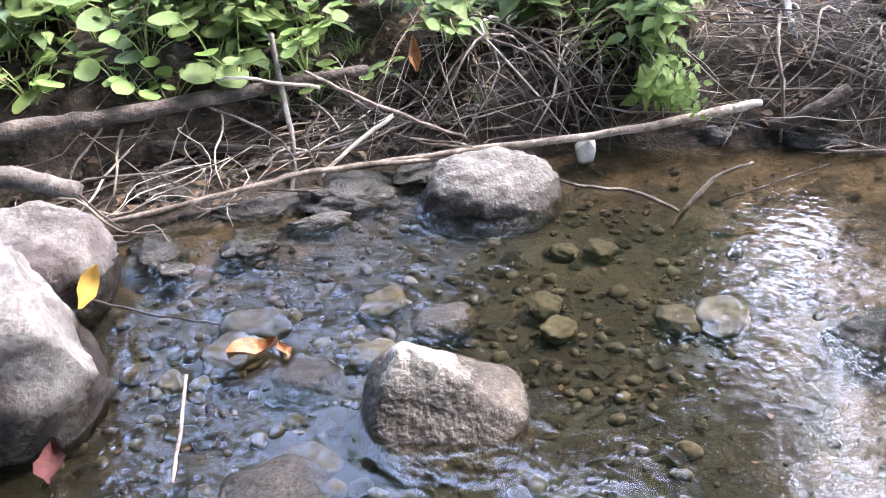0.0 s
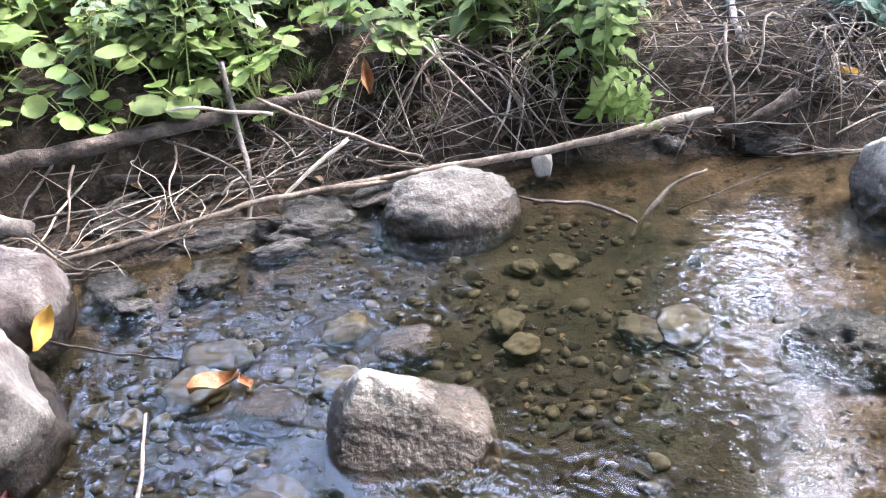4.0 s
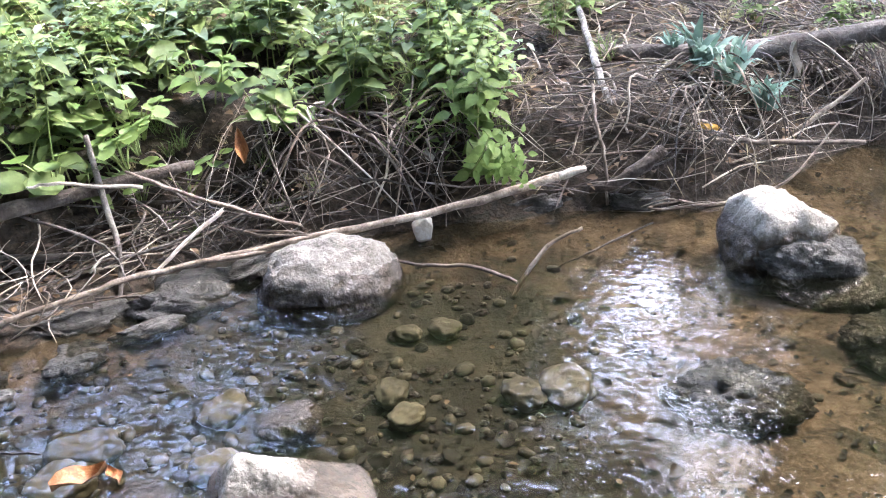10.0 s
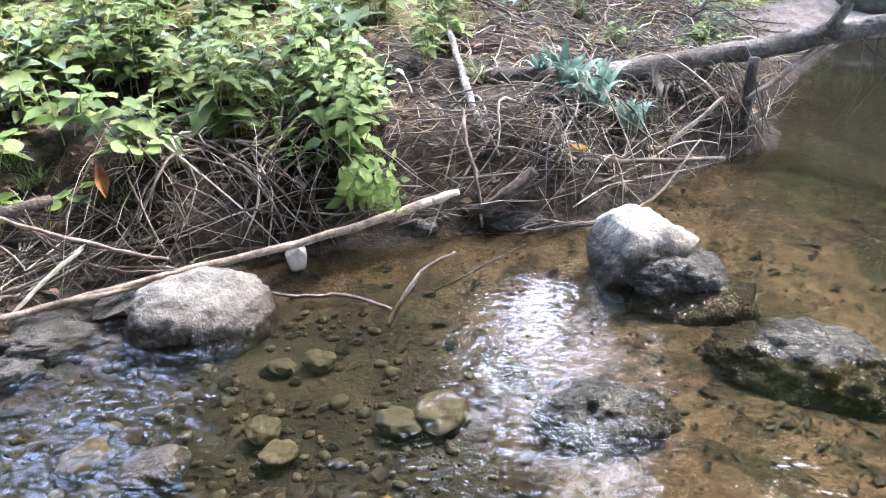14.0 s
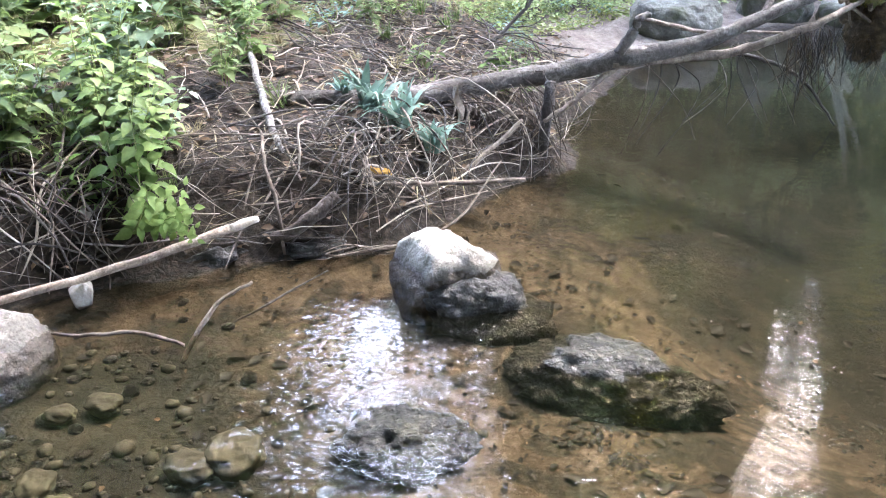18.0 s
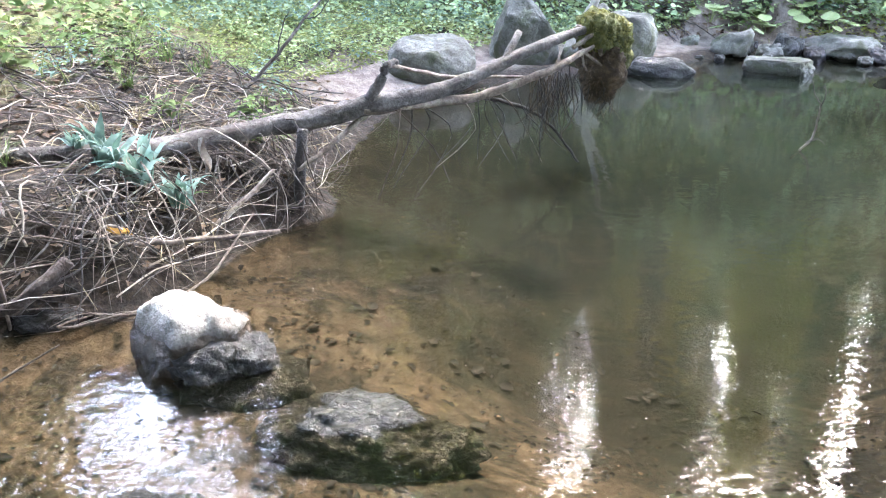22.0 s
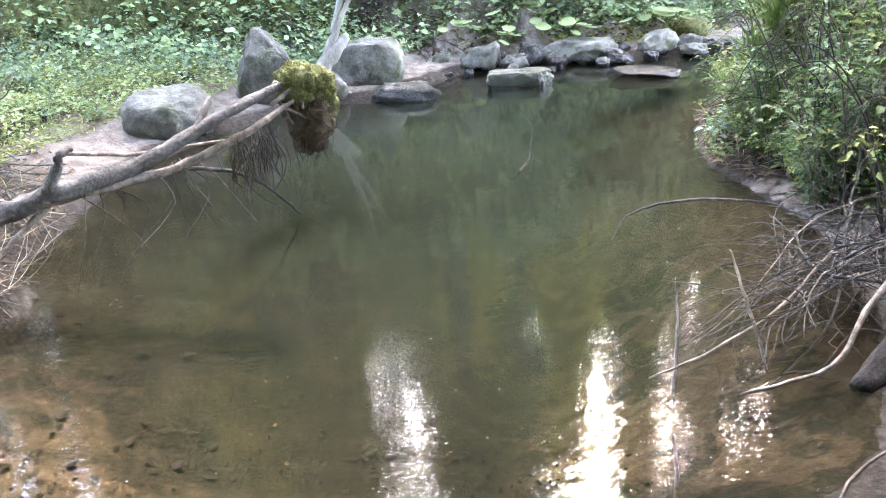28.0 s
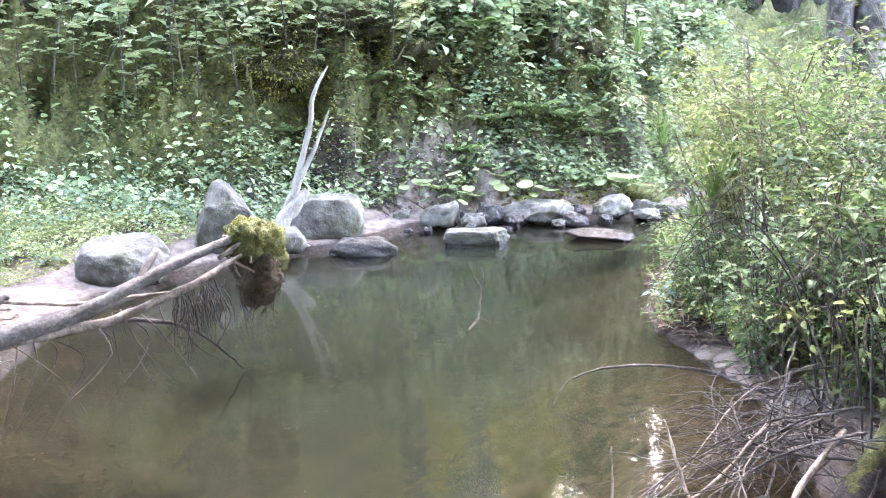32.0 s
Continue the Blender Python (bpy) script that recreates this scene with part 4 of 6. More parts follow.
stick("branch", [(1.2, 3.37, -0.02), (1.4, 3.42, 0.01), (1.64, 3.46, 0.06)], [0.003, 0.004, 0.003], WETBARK, "dark thin twig in the water", seed=15)
stick("branch", [(1.87, 5.1, 0.62), (1.78, 4.67, 0.54), (1.70, 4.25, 0.44), (1.68, 4.05, 0.36)], [0.014, 0.017, 0.018, 0.010], LICHEN, "pale lichen-covered stick lying down the bank", seed=16)
stick("branch", [(1.60, 4.05, 0.46), (1.56, 3.9, 0.36), (1.57, 3.82, 0.22), (1.57, 3.78, -0.01)], [0.006, 0.008, 0.008, 0.006], TWIG, "thin forked twig hanging down to the water", seed=17)
stick("branch", [(1.95, 3.84, 0.23), (2.12, 3.8, 0.21), (2.42, 3.8, 0.16), (2.74, 3.8, 0.11)], [0.009, 0.011, 0.012, 0.010], TWIG, "straight stick reaching out over the water", seed=18)
stick("branch", [(2.40, 4.02, 0.05), (2.53, 4.0, 0.13), (2.7, 4.0, 0.23), (2.85, 4.0, 0.33)], [0.007, 0.010, 0.011, 0.008], TWIG, "pale slanting stick among the twigs", seed=19)
stick("branch", [(2.05, 3.72, 0.02), (1.7, 3.66, 0.03), (1.95, 3.62, 0.02), (2.3, 3.66, 0.05), (2.65, 3.86, 0.2)], [0.003, 0.005, 0.006, 0.006, 0.004], TWIG, "thin bent twig along the waterline", seed=20)

# the fallen tree over the pool
fallen = tagged(new("fallen_tree"), "fallen grey tree over the pool with mossy roots", "fallen tree")
stick("trunk", [(1.75, 4.55, 0.46), (2.23, 4.36, 0.44), (2.6, 4.33, 0.43), (3.02, 4.3, 0.45), (3.29, 4.2, 0.48), (3.5, 4.06, 0.54), (3.86, 3.98, 0.57), (4.18, 3.9, 0.67), (4.57, 3.86, 0.77), (4.95, 3.86, 0.82)],
      [0.044, 0.047, 0.047, 0.049, 0.05, 0.053, 0.04, 0.034, 0.029, 0.02], BARK, "", sides=12, parent=fallen, seed=21, wobble=0.003)
stick("limb", [(3.42, 4.08, 0.51), (3.7, 4.02, 0.51), (4.04, 3.95, 0.51), (4.31, 3.85, 0.57), (4.59, 3.8, 0.65), (4.85, 3.8, 0.72)], [0.03, 0.028, 0.024, 0.022, 0.02, 0.012], TWIG, "pale barkless limb", parent=fallen, seed=22)
stick("limb", [(3.9, 3.98, 0.52), (4.2, 3.95, 0.48), (4.5, 3.92, 0.37), (4.66, 3.88, 0.24), (4.86, 3.86, 0.02)], [0.012, 0.012, 0.011, 0.009, 0.006], WETBARK, "", parent=fallen, seed=23)
stick("limb", [(3.45, 4.06, 0.56), (3.5, 4.03, 0.66), (3.54, 4.02, 0.735), (3.6, 4.02, 0.74)], [0.03, 0.026, 0.022, 0.012], BARK, "short upright stub", parent=fallen, seed=24)
stick("limb", [(3.54, 4.02, 0.73), (3.75, 4.01, 0.67), (3.99, 4.0, 0.62), (4.46, 3.95, 0.57)], [0.012, 0.011, 0.010, 0.006], TWIG, "", parent=fallen, seed=25)
stick("limb", [(4.22, 3.89, 0.68), (4.3, 3.92, 0.74), (4.4, 3.96, 0.82)], [0.022, 0.022, 0.02], BARK, "", parent=fallen, seed=26, rings=3)
stick("limb", [(3.48, 4.08, 0.50), (3.35, 4.1, 0.42), (3.19, 4.1, 0.33), (3.05, 4.12, 0.26)], [0.018, 0.016, 0.014, 0.01], TWIG, "", parent=fallen, seed=27)
stick("post", [(3.13, 4.18, 0.44), (3.11, 4.16, 0.36), (3.08, 4.15, 0.2), (3.07, 4.14, -0.06)], [0.028, 0.03, 0.028, 0.026], WETBARK, "dark wet stump under the trunk", parent=fallen, seed=28)
for k in range(14):
    rr = random.Random(300 + k)
    t = rr.random()
    x, y, z = 3.55 + 1.0 * t, 4.02 - 0.1 * t, 0.5 + 0.08 * t
    stick("twig", [(x, y, z), (x + rr.uniform(-0.1, 0.18), y + rr.uniform(-0.12, 0.06), z - rr.uniform(0.12, 0.2)), (x + rr.uniform(-0.25, 0.3), y + rr.uniform(-0.2, 0.1), max(0.0, z - rr.uniform(0.3, 0.52)))],
          [0.004, 0.003, 0.0015], WETBARK if k % 3 else TWIG, "", parent=fallen, seed=k, sides=5, rings=4)
ROOTY = material("brown_rootlets", [(0.02, 0.013, 0.008), (0.06, 0.042, 0.024), (0.13, 0.095, 0.055)], 18.0, bump=1.0, bump_scale=70.0)
# the root ball: clumps of moss and hanging root strands
CLUMPS = [(4.95, 3.86, 0.79, 0.15), (5.10, 3.88, 0.73, 0.17), (5.15, 3.89, 0.61, 0.14), (5.03, 3.87, 0.57, 0.17), (5.02, 3.87, 0.46, 0.12)]
for k, (x, y, z, s) in enumerate(CLUMPS):
    c = rock("moss_clump", (x, y, z), (s * 1.6, s * 1.4, s * 1.5), MOSS if k < 3 else ROOTY, "yellow-green moss over the roots" if k < 3 else "brown matted rootlets", 110 + k, 30 * k, (0, 0), [], 4, 0.3, 0.22)
    del c["category"]
    c.parent = fallen
P, D, N, L = [], [], [], []
rr = random.Random(77)
for k in range(9000):
    cx, cy, cz, s = CLUMPS[k % 5]
    d = Vector((rr.gauss(0, 1), rr.gauss(0, 1), rr.gauss(0.2, 1))).normalized()
    P.append(Vector((cx, cy, cz)) + Vector((d.x * s * 0.8, d.y * s * 0.7, d.z * s * 0.75)))
    D.append(d + Vector((0, 0, -0.6)))
    N.append(Vector((rr.gauss(0, 1), rr.gauss(0, 1), rr.gauss(0, 1))))
    L.append(rr.uniform(0.006, 0.016))
low = [j for j in range(9000) if j % 5 > 2]
v, f = leaf_cloud([P[j] for j in low], [D[j] for j in low], [N[j] for j in low], np.array([L[j] * 1.8 for j in low]), np.array([L[j] * 0.25 for j in low]))
tagged(mesh_part("rootlet_fringe", v, f, LITTER, fallen), kind="stuff")
P, D, N, L = ([q[j] for j in range(9000) if j % 5 < 3] for q in (P, D, N, L))
v, f = leaf_cloud(P, D, N, np.array(L), np.array(L) * 0.35)
tagged(mesh_part("moss_fringe", v, f, leaf_material("moss_tuft", (0.05, 0.055, 0.012), (0.20, 0.19, 0.05)), fallen), kind="stuff")
for k in range(110):
    rr = random.Random(500 + k)
    far = k % 3 == 0
    x, y, z = (rr.uniform(4.93, 5.14), rr.uniform(3.8, 3.95), rr.uniform(0.45, 0.62)) if far else (rr.uniform(4.42, 4.70), rr.uniform(3.76, 3.9), rr.uniform(0.46, 0.64))
    drop = rr.uniform(0.12, 0.34)
    stick("root_strand", [(x, y, z), (x + rr.uniform(-0.07, 0.07), y + rr.uniform(-0.05, 0.05), z - drop * 0.5), (x + rr.uniform(-0.10, 0.10), y + rr.uniform(-0.07, 0.07), z - drop)],
          [0.0035, 0.003, 0.0012], (WETBARK, DULLBARK, ROOTY, WETBARK, ROOTY)[k % 5], "", parent=fallen, seed=k, sides=5, rings=3)
for k in range(9):
    rr = random.Random(900 + k)
    stick("root", [(4.72 + 0.03 * k, 3.84, 0.72 + 0.01 * k), (4.85 + rr.uniform(-0.05, 0.1), 3.84 + rr.uniform(-0.06, 0.06), 0.74 + rr.uniform(-0.1, 0.12)), (5.0 + rr.uniform(-0.1, 0.08), 3.86 + rr.uniform(-0.1, 0.08), 0.66 + rr.uniform(-0.2, 0.15))],
          [0.014, 0.011, 0.006], TWIG, "", parent=fallen, seed=k, sides=6)

# bleached root at the far shore
SILVER = material("silvery_driftwood", [(0.14, 0.124, 0.10), (0.28, 0.255, 0.215), (0.42, 0.39, 0.34)], 10.0, bump=0.5, stretch=(1.0, 1.0, 0.3))
white = tagged(new("driftwood"), "bleached white root with two forked stems leaning on a boulder", "driftwood")
stick("butt", [(7.1, 5.92, 0.14), (7.22, 5.93, 0.28), (7.36, 5.86, 0.45), (7.46, 5.8, 0.56)], [0.04, 0.075, 0.07, 0.04], SILVER, "", parent=white, seed=1)
stick("fork", [(7.22, 5.93, 0.3), (7.37, 5.87, 0.62), (7.52, 5.8, 1.13), (7.56, 5.76, 1.45), (7.68, 5.68, 1.7)], [0.04, 0.032, 0.026, 0.02, 0.008], SILVER, "", parent=white, seed=2)
stick("fork", [(7.3, 5.9, 0.4), (7.42, 5.82, 0.72), (7.54, 5.76, 0.95), (7.67, 5.68, 1.3)], [0.034, 0.026, 0.02, 0.007], SILVER, "", parent=white, seed=3)
stick("prong", [(7.12, 5.95, 0.16), (7.26, 5.86, 0.16), (7.36, 5.76, 0.06), (7.44, 5.7, 0.0)], [0.03, 0.024, 0.018, 0.008], SILVER, "", parent=white, seed=4)
pool_twig = stick("branch", [(6.20, 3.2, -0.06), (6.23, 3.16, 0.01), (6.26, 3.11, 0.09), (6.27, 3.1, 0.22), (6.28, 3.1, 0.31)], [0.007, 0.008, 0.007, 0.006, 0.005], TWIG, "thin forked twig standing in the pool", seed=30)
for k, line in enumerate(([(6.28, 3.1, 0.30), (6.27, 3.15, 0.37), (6.27, 3.17, 0.44)], [(6.28, 3.1, 0.28), (6.28, 3.08, 0.36), (6.29, 3.1, 0.43)], [(6.2, 3.12, 0.07), (6.24, 3.06, 0.09), (6.26, 3.02, 0.06)])):
    stick("fork", line, [0.0045, 0.0035, 0.002], TWIG, "", parent=pool_twig, sides=5, seed=31 + k)

slanted = stick("branch", [(3.22, 5.3, 0.2), (3.42, 5.27, 0.40), (3.66, 5.25, 0.60), (3.84, 5.22, 0.80), (4.02, 5.2, 0.95)], [0.014, 0.013, 0.011, 0.009, 0.005], BARK, "long bare dead branch leaning up out of the twigs", seed=61)
for k, line in enumerate(([(3.84, 5.22, 0.80), (3.90, 5.16, 0.82), (3.97, 5.12, 0.93)], [(3.66, 5.25, 0.60), (3.66, 5.2, 0.74), (3.70, 5.17, 0.86)], [(3.54, 5.26, 0.5), (3.66, 5.2, 0.5), (3.75, 5.16, 0.55)], [(3.42, 5.27, 0.40), (3.36, 5.22, 0.54), (3.28, 5.2, 0.62)])):
    stick("twig", line, [0.005, 0.004, 0.002], BARK, "", parent=slanted, sides=5, seed=62 + k)

# ---- tangles of twigs and roots along the bank ----
def north_point(x, n):
    """A place n metres behind the north waterline, near x."""
    for (ax, ay), (bx, by) in zip(NORTH, NORTH[1:]):
        if ax <= x <= bx:
            t = (x - ax) / (bx - ax)
            d = math.hypot(bx - ax, by - ay)
            return x - (by - ay) / d * n, ay + t * (by - ay) + (bx - ax) / d * n
    return x, 4.0


def tangle(label, x0, x1, count, seed, arch, thick=1.0):
    """A heap of dry twigs: some hang in arcs over the edge of the bank, some lie along it."""
    base = tagged(new("twig_tangle"), label, "twigs")
    rr = random.Random(seed)
    for k in range(count):
        x = rr.uniform(x0, x1)
        r = 0.0056 * thick * (0.3 + rr.random() ** 2.5)
        if rr.random() < arch:
            n1, n2 = rr.uniform(0.25, 0.55), rr.uniform(-0.05, 0.16)
            xa, ya = north_point(x, n1)
            xb, yb = north_point(x + rr.gauss(0, 0.28), n2)
            za, zb = ground_z(xa, ya) + rr.uniform(0.0, 0.12), max(0.0, ground_z(xb, yb)) + rr.uniform(-0.01, 0.10)
            top = max(za, zb) + rr.uniform(-0.04, 0.06)
            pts = [(xa, ya, za), ((xa * 2 + xb) / 3 + rr.gauss(0, 0.05), (ya * 2 + yb) / 3 - 0.03, top), ((xa + 2 * xb) / 3 + rr.gauss(0, 0.06), (ya + 2 * yb) / 3 - 0.05, (top + zb) / 2 + rr.uniform(-0.02, 0.06)), (xb, yb, zb)]
        else:
            n1 = rr.uniform(0.0, 0.5)
            L = rr.uniform(0.2, 0.75)
            xa, ya = north_point(x, n1)
            xb, yb = north_point(x + L, min(0.6, max(-0.1, n1 + rr.gauss(0, 0.16))))
            g = lambda a, b: max(0.0, ground_z(a, b))
            lift = rr.uniform(0.0, 0.12)
            pts = [(xa, ya, g(xa, ya) + lift)]
            for t in (0.33, 0.67, 1.0):
                px, py = xa + (xb - xa) * t + rr.gauss(0, 0.02), ya + (yb - ya) * t + rr.gauss(0, 0.025)
                pts.append((px, py, g(px, py) + lift + rr.uniform(-0.03, 0.06)))
        stick("twig", pts, [r, r * 0.9, r * 0.75, r * 0.4], (TWIG, DULLBARK, DRYWOOD, BARK, WETBARK, TWIG, DULLBARK)[rr.randrange(7)], "", parent=base, sides=5, rings=3, wobble=0.003, seed=k)
    return base


tangle("tangle of dry grey twigs hanging over the hollow", -1.5, 0.0, 85, 1, 0.35, 1.1)
tangle("tangle of dry pale twigs and roots hanging from the bank", -0.4, 1.0, 190, 2, 0.65, 0.95)
tangle("mat of dry twigs and roots above the water", 1.0, 2.1, 100, 3, 0.22, 0.85)
tangle("heap of thin dry twigs at the corner of the bank", 1.9, 3.2, 150, 4, 0.36, 0.85)
tangle("dry twigs hanging into the pool under the fallen tree", 2.7, 3.9, 100, 5, 0.6, 0.7)


def lying(name, label, count, box, seed, size, mats, cat, raise_by=0.01, slope=False):
    """Loose bits that cover the ground of a stretch: dead leaves or straws."""
    rr = np.random.RandomState(seed)
    x = rr.uniform(box[0], box[1], count)
    y = rr.uniform(box[2], box[3], count)
    n, s = side(x, y, NORTH), -side(x, y, SOUTH)
    keep = (np.maximum(n, s) > 0.06)
    x, y = x[keep], y[keep]
    z = ground_parts(x, y)[0] + raise_by + rr.uniform(0, raise_by, len(x))
    a = rr.uniform(0, 2 * np.pi, len(x))
    D = np.stack([np.cos(a), np.sin(a), rr.normal(0, 0.25, len(x))], 1)
    N = np.stack([rr.normal(0, 0.35, len(x)), rr.normal(0, 0.35, len(x)), np.ones(len(x))], 1)
    L = size[0] * rr.uniform(0.5, 1.3, len(x))
    v, f = leaf_cloud(np.stack([x, y, z], 1), D, N, L, L * size[1], 0.2, 0.1)
    return tagged(mesh_part(name, v, f, mats), label, cat, kind="stuff")


lying("leaf_litter", "brown dead leaves scattered over the banks", 7500, (-2.4, 4.6, 3.2, 7.6), 1, (0.05, 0.6), LITTER, "leaf litter")
lying("leaf_litter", "brown dead leaves and bark bits by the stones", 900, (-1.6, 0.4, 0.9, 2.05), 2, (0.06, 0.6), LITTER, "leaf litter")
lying("leaf_litter", "dark leaves and bark bits on the low bank", 1800, (5.0, 9.6, 0.5, 3.0), 7, (0.07, 0.5), LITTER, "leaf litter", 0.02)
lying("leaf_litter", "twigs, bark bits and leaves on the low shore", 2600, (5.6, 8.4, 1.0, 2.7), 17, (0.10, 0.22), LITTER, "leaf litter", 0.015)
lying("dry_straw", "dry stalks on the low bank", 1200, (5.0, 9.6, 0.5, 3.0), 8, (0.22, 0.03), STRAW, "straw", 0.03)
lying("dry_straw", "thin dry stalks lying over the bank", 1500, (0.9, 4.4, 3.6, 6.8), 3, (0.22, 0.022), STRAW, "straw", 0.03)
lying("dry_straw", "grey dead stalks matted on the bank", 1000, (-2.4, 3.6, 3.6, 6.4), 4, (0.28, 0.02), leaf_material("grey_straw", (0.0455, 0.0364, 0.0296), (0.155, 0.132, 0.109)), "straw", 0.035)


def strewn(count, seed, mat, label, box, size=(0.12, 0.5)):
    """Short dead twigs strewn over the bank, each following the ground."""
    rr = random.Random(seed)
    pieces = []
    while len(pieces) < count:
        x, y = rr.uniform(box[0], box[1]), rr.uniform(box[2], box[3])
        if side(np.array([x]), np.array([y]), NORTH)[0] < 0.22:
            continue
        a, L, r = rr.uniform(0, math.pi), rr.uniform(*size) * (0.4 + 0.6 * rr.random()), rr.uniform(0.0018, 0.006)
        bend, lift = rr.gauss(0, 0.12) * L, rr.uniform(0.004, 0.05)
        pts = []
        for t in (-0.5, -0.15, 0.2, 0.5):
            px, py = x + math.cos(a) * L * t - math.sin(a) * bend * (t * t), y + math.sin(a) * L * t + math.cos(a) * bend * (t * t)
            pts.append((px, py, max(0.0, ground_z(px, py)) + lift + rr.uniform(-0.004, 0.02)))
        pieces.append(tube(pts, [r, r * 0.95, r * 0.8, r * 0.5], 5, 0.002, 2, len(pieces)))
    v, f = joined(pieces)
    return tagged(mesh_part("dead_twigs", v, f, mat), label, "twigs", kind="stuff")


strewn(230, 1, TWIG, "dry grey-brown twigs strewn over the bank", (1.0, 3.3, 3.9, 6.0))
strewn(170, 2, DULLBARK, "brown dead twigs strewn over the bank", (1.0, 3.4, 3.9, 6.2))
strewn(60, 3, DRYWOOD, "pale dry twigs strewn over the bank", (0.9, 3.3, 3.9, 5.6), (0.1, 0.35))
strewn(150, 4, BARK, "grey dead sticks lying behind the fallen tree", (2.2, 4.4, 4.7, 6.6), (0.3, 0.9))


def bed_bits(count, seed, size, mat, label, clump):
    """Rotten leaf bits and twig ends that lie on the stream bed in drifts."""
    rr = np.random.RandomState(seed)
    x, y = rr.uniform(-0.7, 4.2, count * 4), rr.uniform(1.0, 4.2, count * 4)
    drift = np.array([noise.noise((a * 2.2, b * 2.2, seed)) + 0.5 * noise.noise((a * 6.0, b * 6.0, seed)) for a, b in zip(x, y)])
    ok = (side(x, y, NORTH) < -0.05) & (side(x, y, SOUTH) > 0.03) & (drift > clump + rr.normal(0, 0.15, len(x)))
    x, y = x[ok][:count], y[ok][:count]
    z = ground_parts(x, y)[0] + rr.uniform(0.002, 0.010, len(x))
    a = rr.uniform(0, 2 * np.pi, len(x))
    D = np.stack([np.cos(a), np.sin(a), rr.normal(0, 0.12, len(x))], 1)
    N = np.stack([rr.normal(0, 0.2, len(x)), rr.normal(0, 0.2, len(x)), np.ones(len(x))], 1)
    L = size * rr.uniform(0.4, 1.6, len(x))
    v, f = leaf_cloud(np.stack([x, y, z], 1), D, N, L, L * rr.uniform(0.3, 0.8, len(x)), 0.15, 0.05)
    return tagged(mesh_part("bed_litter", v, f, mat), label, "leaf litter", kind="stuff")


SODDEN = leaf_material("sodden_leaf", (0.003, 0.0026, 0.0018), (0.016, 0.012, 0.0075))
bed_bits(3200, 1, 0.022, SODDEN, "dark rotten leaf bits lying on the sandy stream bed", 0.12)
bed_bits(650, 2, 0.05, SODDEN, "dark sunken leaves and twig ends on the stream bed", 0.0)
bed_bits(260, 3, 0.02, LITTER, "brown leaf bits lying on the sandy stream bed", -0.1)


# ---- plants on the near bank ----
def scatter(kinds, count, box, seed, scale=(0.8, 1.25), sink=0.01, clear=0.18, keep=None):
    """Copies of a few plants over a stretch of ground."""
    rr = random.Random(seed)
    made = 0
    for _ in range(count * 6):
        if made >= count:
            break
        x, y = rr.uniform(box[0], box[1]), rr.uniform(box[2], box[3])
        ax, ay = np.array([x]), np.array([y])
        if max(side(ax, ay, NORTH)[0], -side(ax, ay, SOUTH)[0]) < clear or (keep and not keep(x, y, rr)):
            continue
        k = rr.choice(kinds)
        s = rr.uniform(*scale)
        one = copy_thing(k, pose(x, y, ground_z(x, y) - sink, rr.uniform(-8, 8), rr.uniform(-8, 8), rr.uniform(0, 360)))
        one.scale = (s, s, s)
        made += 1


def put(ob, x, y, turn=0.0, dz=-0.01, tilt=(0, 0), s=1.0):
    ob.matrix_world = pose(x, y, ground_z(x, y) + dz, tilt[0], tilt[1], turn)
    ob.scale = (s, s, s)
    return ob


HERB = "green leafy herb growing on the bank"
herbs = [put(herb("herb", 0.36, 5, 0.15, 3, GREEN, STEM, 1, HERB), 0.5, 4.7), put(herb("herb", 0.46, 6, 0.13, 3, GREEN, STEM, 2, HERB), 0.2, 4.9),
         put(herb("herb", 0.30, 4, 0.155, 3, BRIGHT, STEM, 3, HERB), 0.75, 4.6), put(herb("herb", 0.24, 4, 0.115, 4, GREEN, STEM, 4, HERB), -0.2, 4.7), put(herb("herb", 0.34, 5, 0.13, 3, BLUEGREEN, STEM, 5, "bluish green leafy herb on the bank"), 0.3, 5.2)]
tall = herb("herb", 0.60, 9, 0.105, 3, BRIGHT, STEM, 6, "bright green many-leaved herb hanging over the bank's edge", 0.12, 0.09)
put(tall, 1.02, 4.16, 0, 0.0, (14, 0))
put(copy_thing(tall, pose(0, 0, 0)), 0.98, 4.3, 120, 0.05, (8, 0), 1.1)
put(copy_thing(tall, pose(0, 0, 0)), 1.08, 4.05, 220, -0.02, (35, 8), 0.9)
put(copy_thing(tall, pose(0, 0, 0)), 1.0, 4.02, 20, 0.05, (60, -5), 0.75)
put(copy_thing(tall, pose(0, 0, 0)), 1.12, 4.0, 0, 0.1, (85, 10), 0.6)
put(copy_thing(tall, pose(0, 0, 0)), 1.0, 4.08, 60, 0.0, (20, -4), 1.0)
scatter(herbs, 82, (-2.0, 1.3, 4.0, 5.3), 11, (0.9, 1.4), clear=0.36)
scatter(herbs, 70, (-2.2, 1.8, 5.3, 6.8), 12)
scatter(herbs[:4], 26, (1.3, 3.4, 4.6, 6.6), 13, (0.5, 0.9))
ROUND = "plant of round bright green leaves on thin stalks"
rounds = [put(round_plant("round_leaf_plant", 0.085, 11, 0.16, BRIGHT, STEM, 1, ROUND), -0.36, 4.2), put(round_plant("round_leaf_plant", 0.115, 7, 0.16, BRIGHT, STEM, 2, ROUND, 0.16), -1.0, 4.05),
          put(round_plant("round_leaf_plant", 0.145, 5, 0.2, GREEN, STEM, 3, ROUND, 0.2), -0.75, 4.35)]
scatter(rounds, 22, (-1.9, -0.1, 3.85, 4.6), 14, clear=0.36)
scatter(rounds[1:], 14, (-1.8, 1.0, 4.6, 5.6), 15)
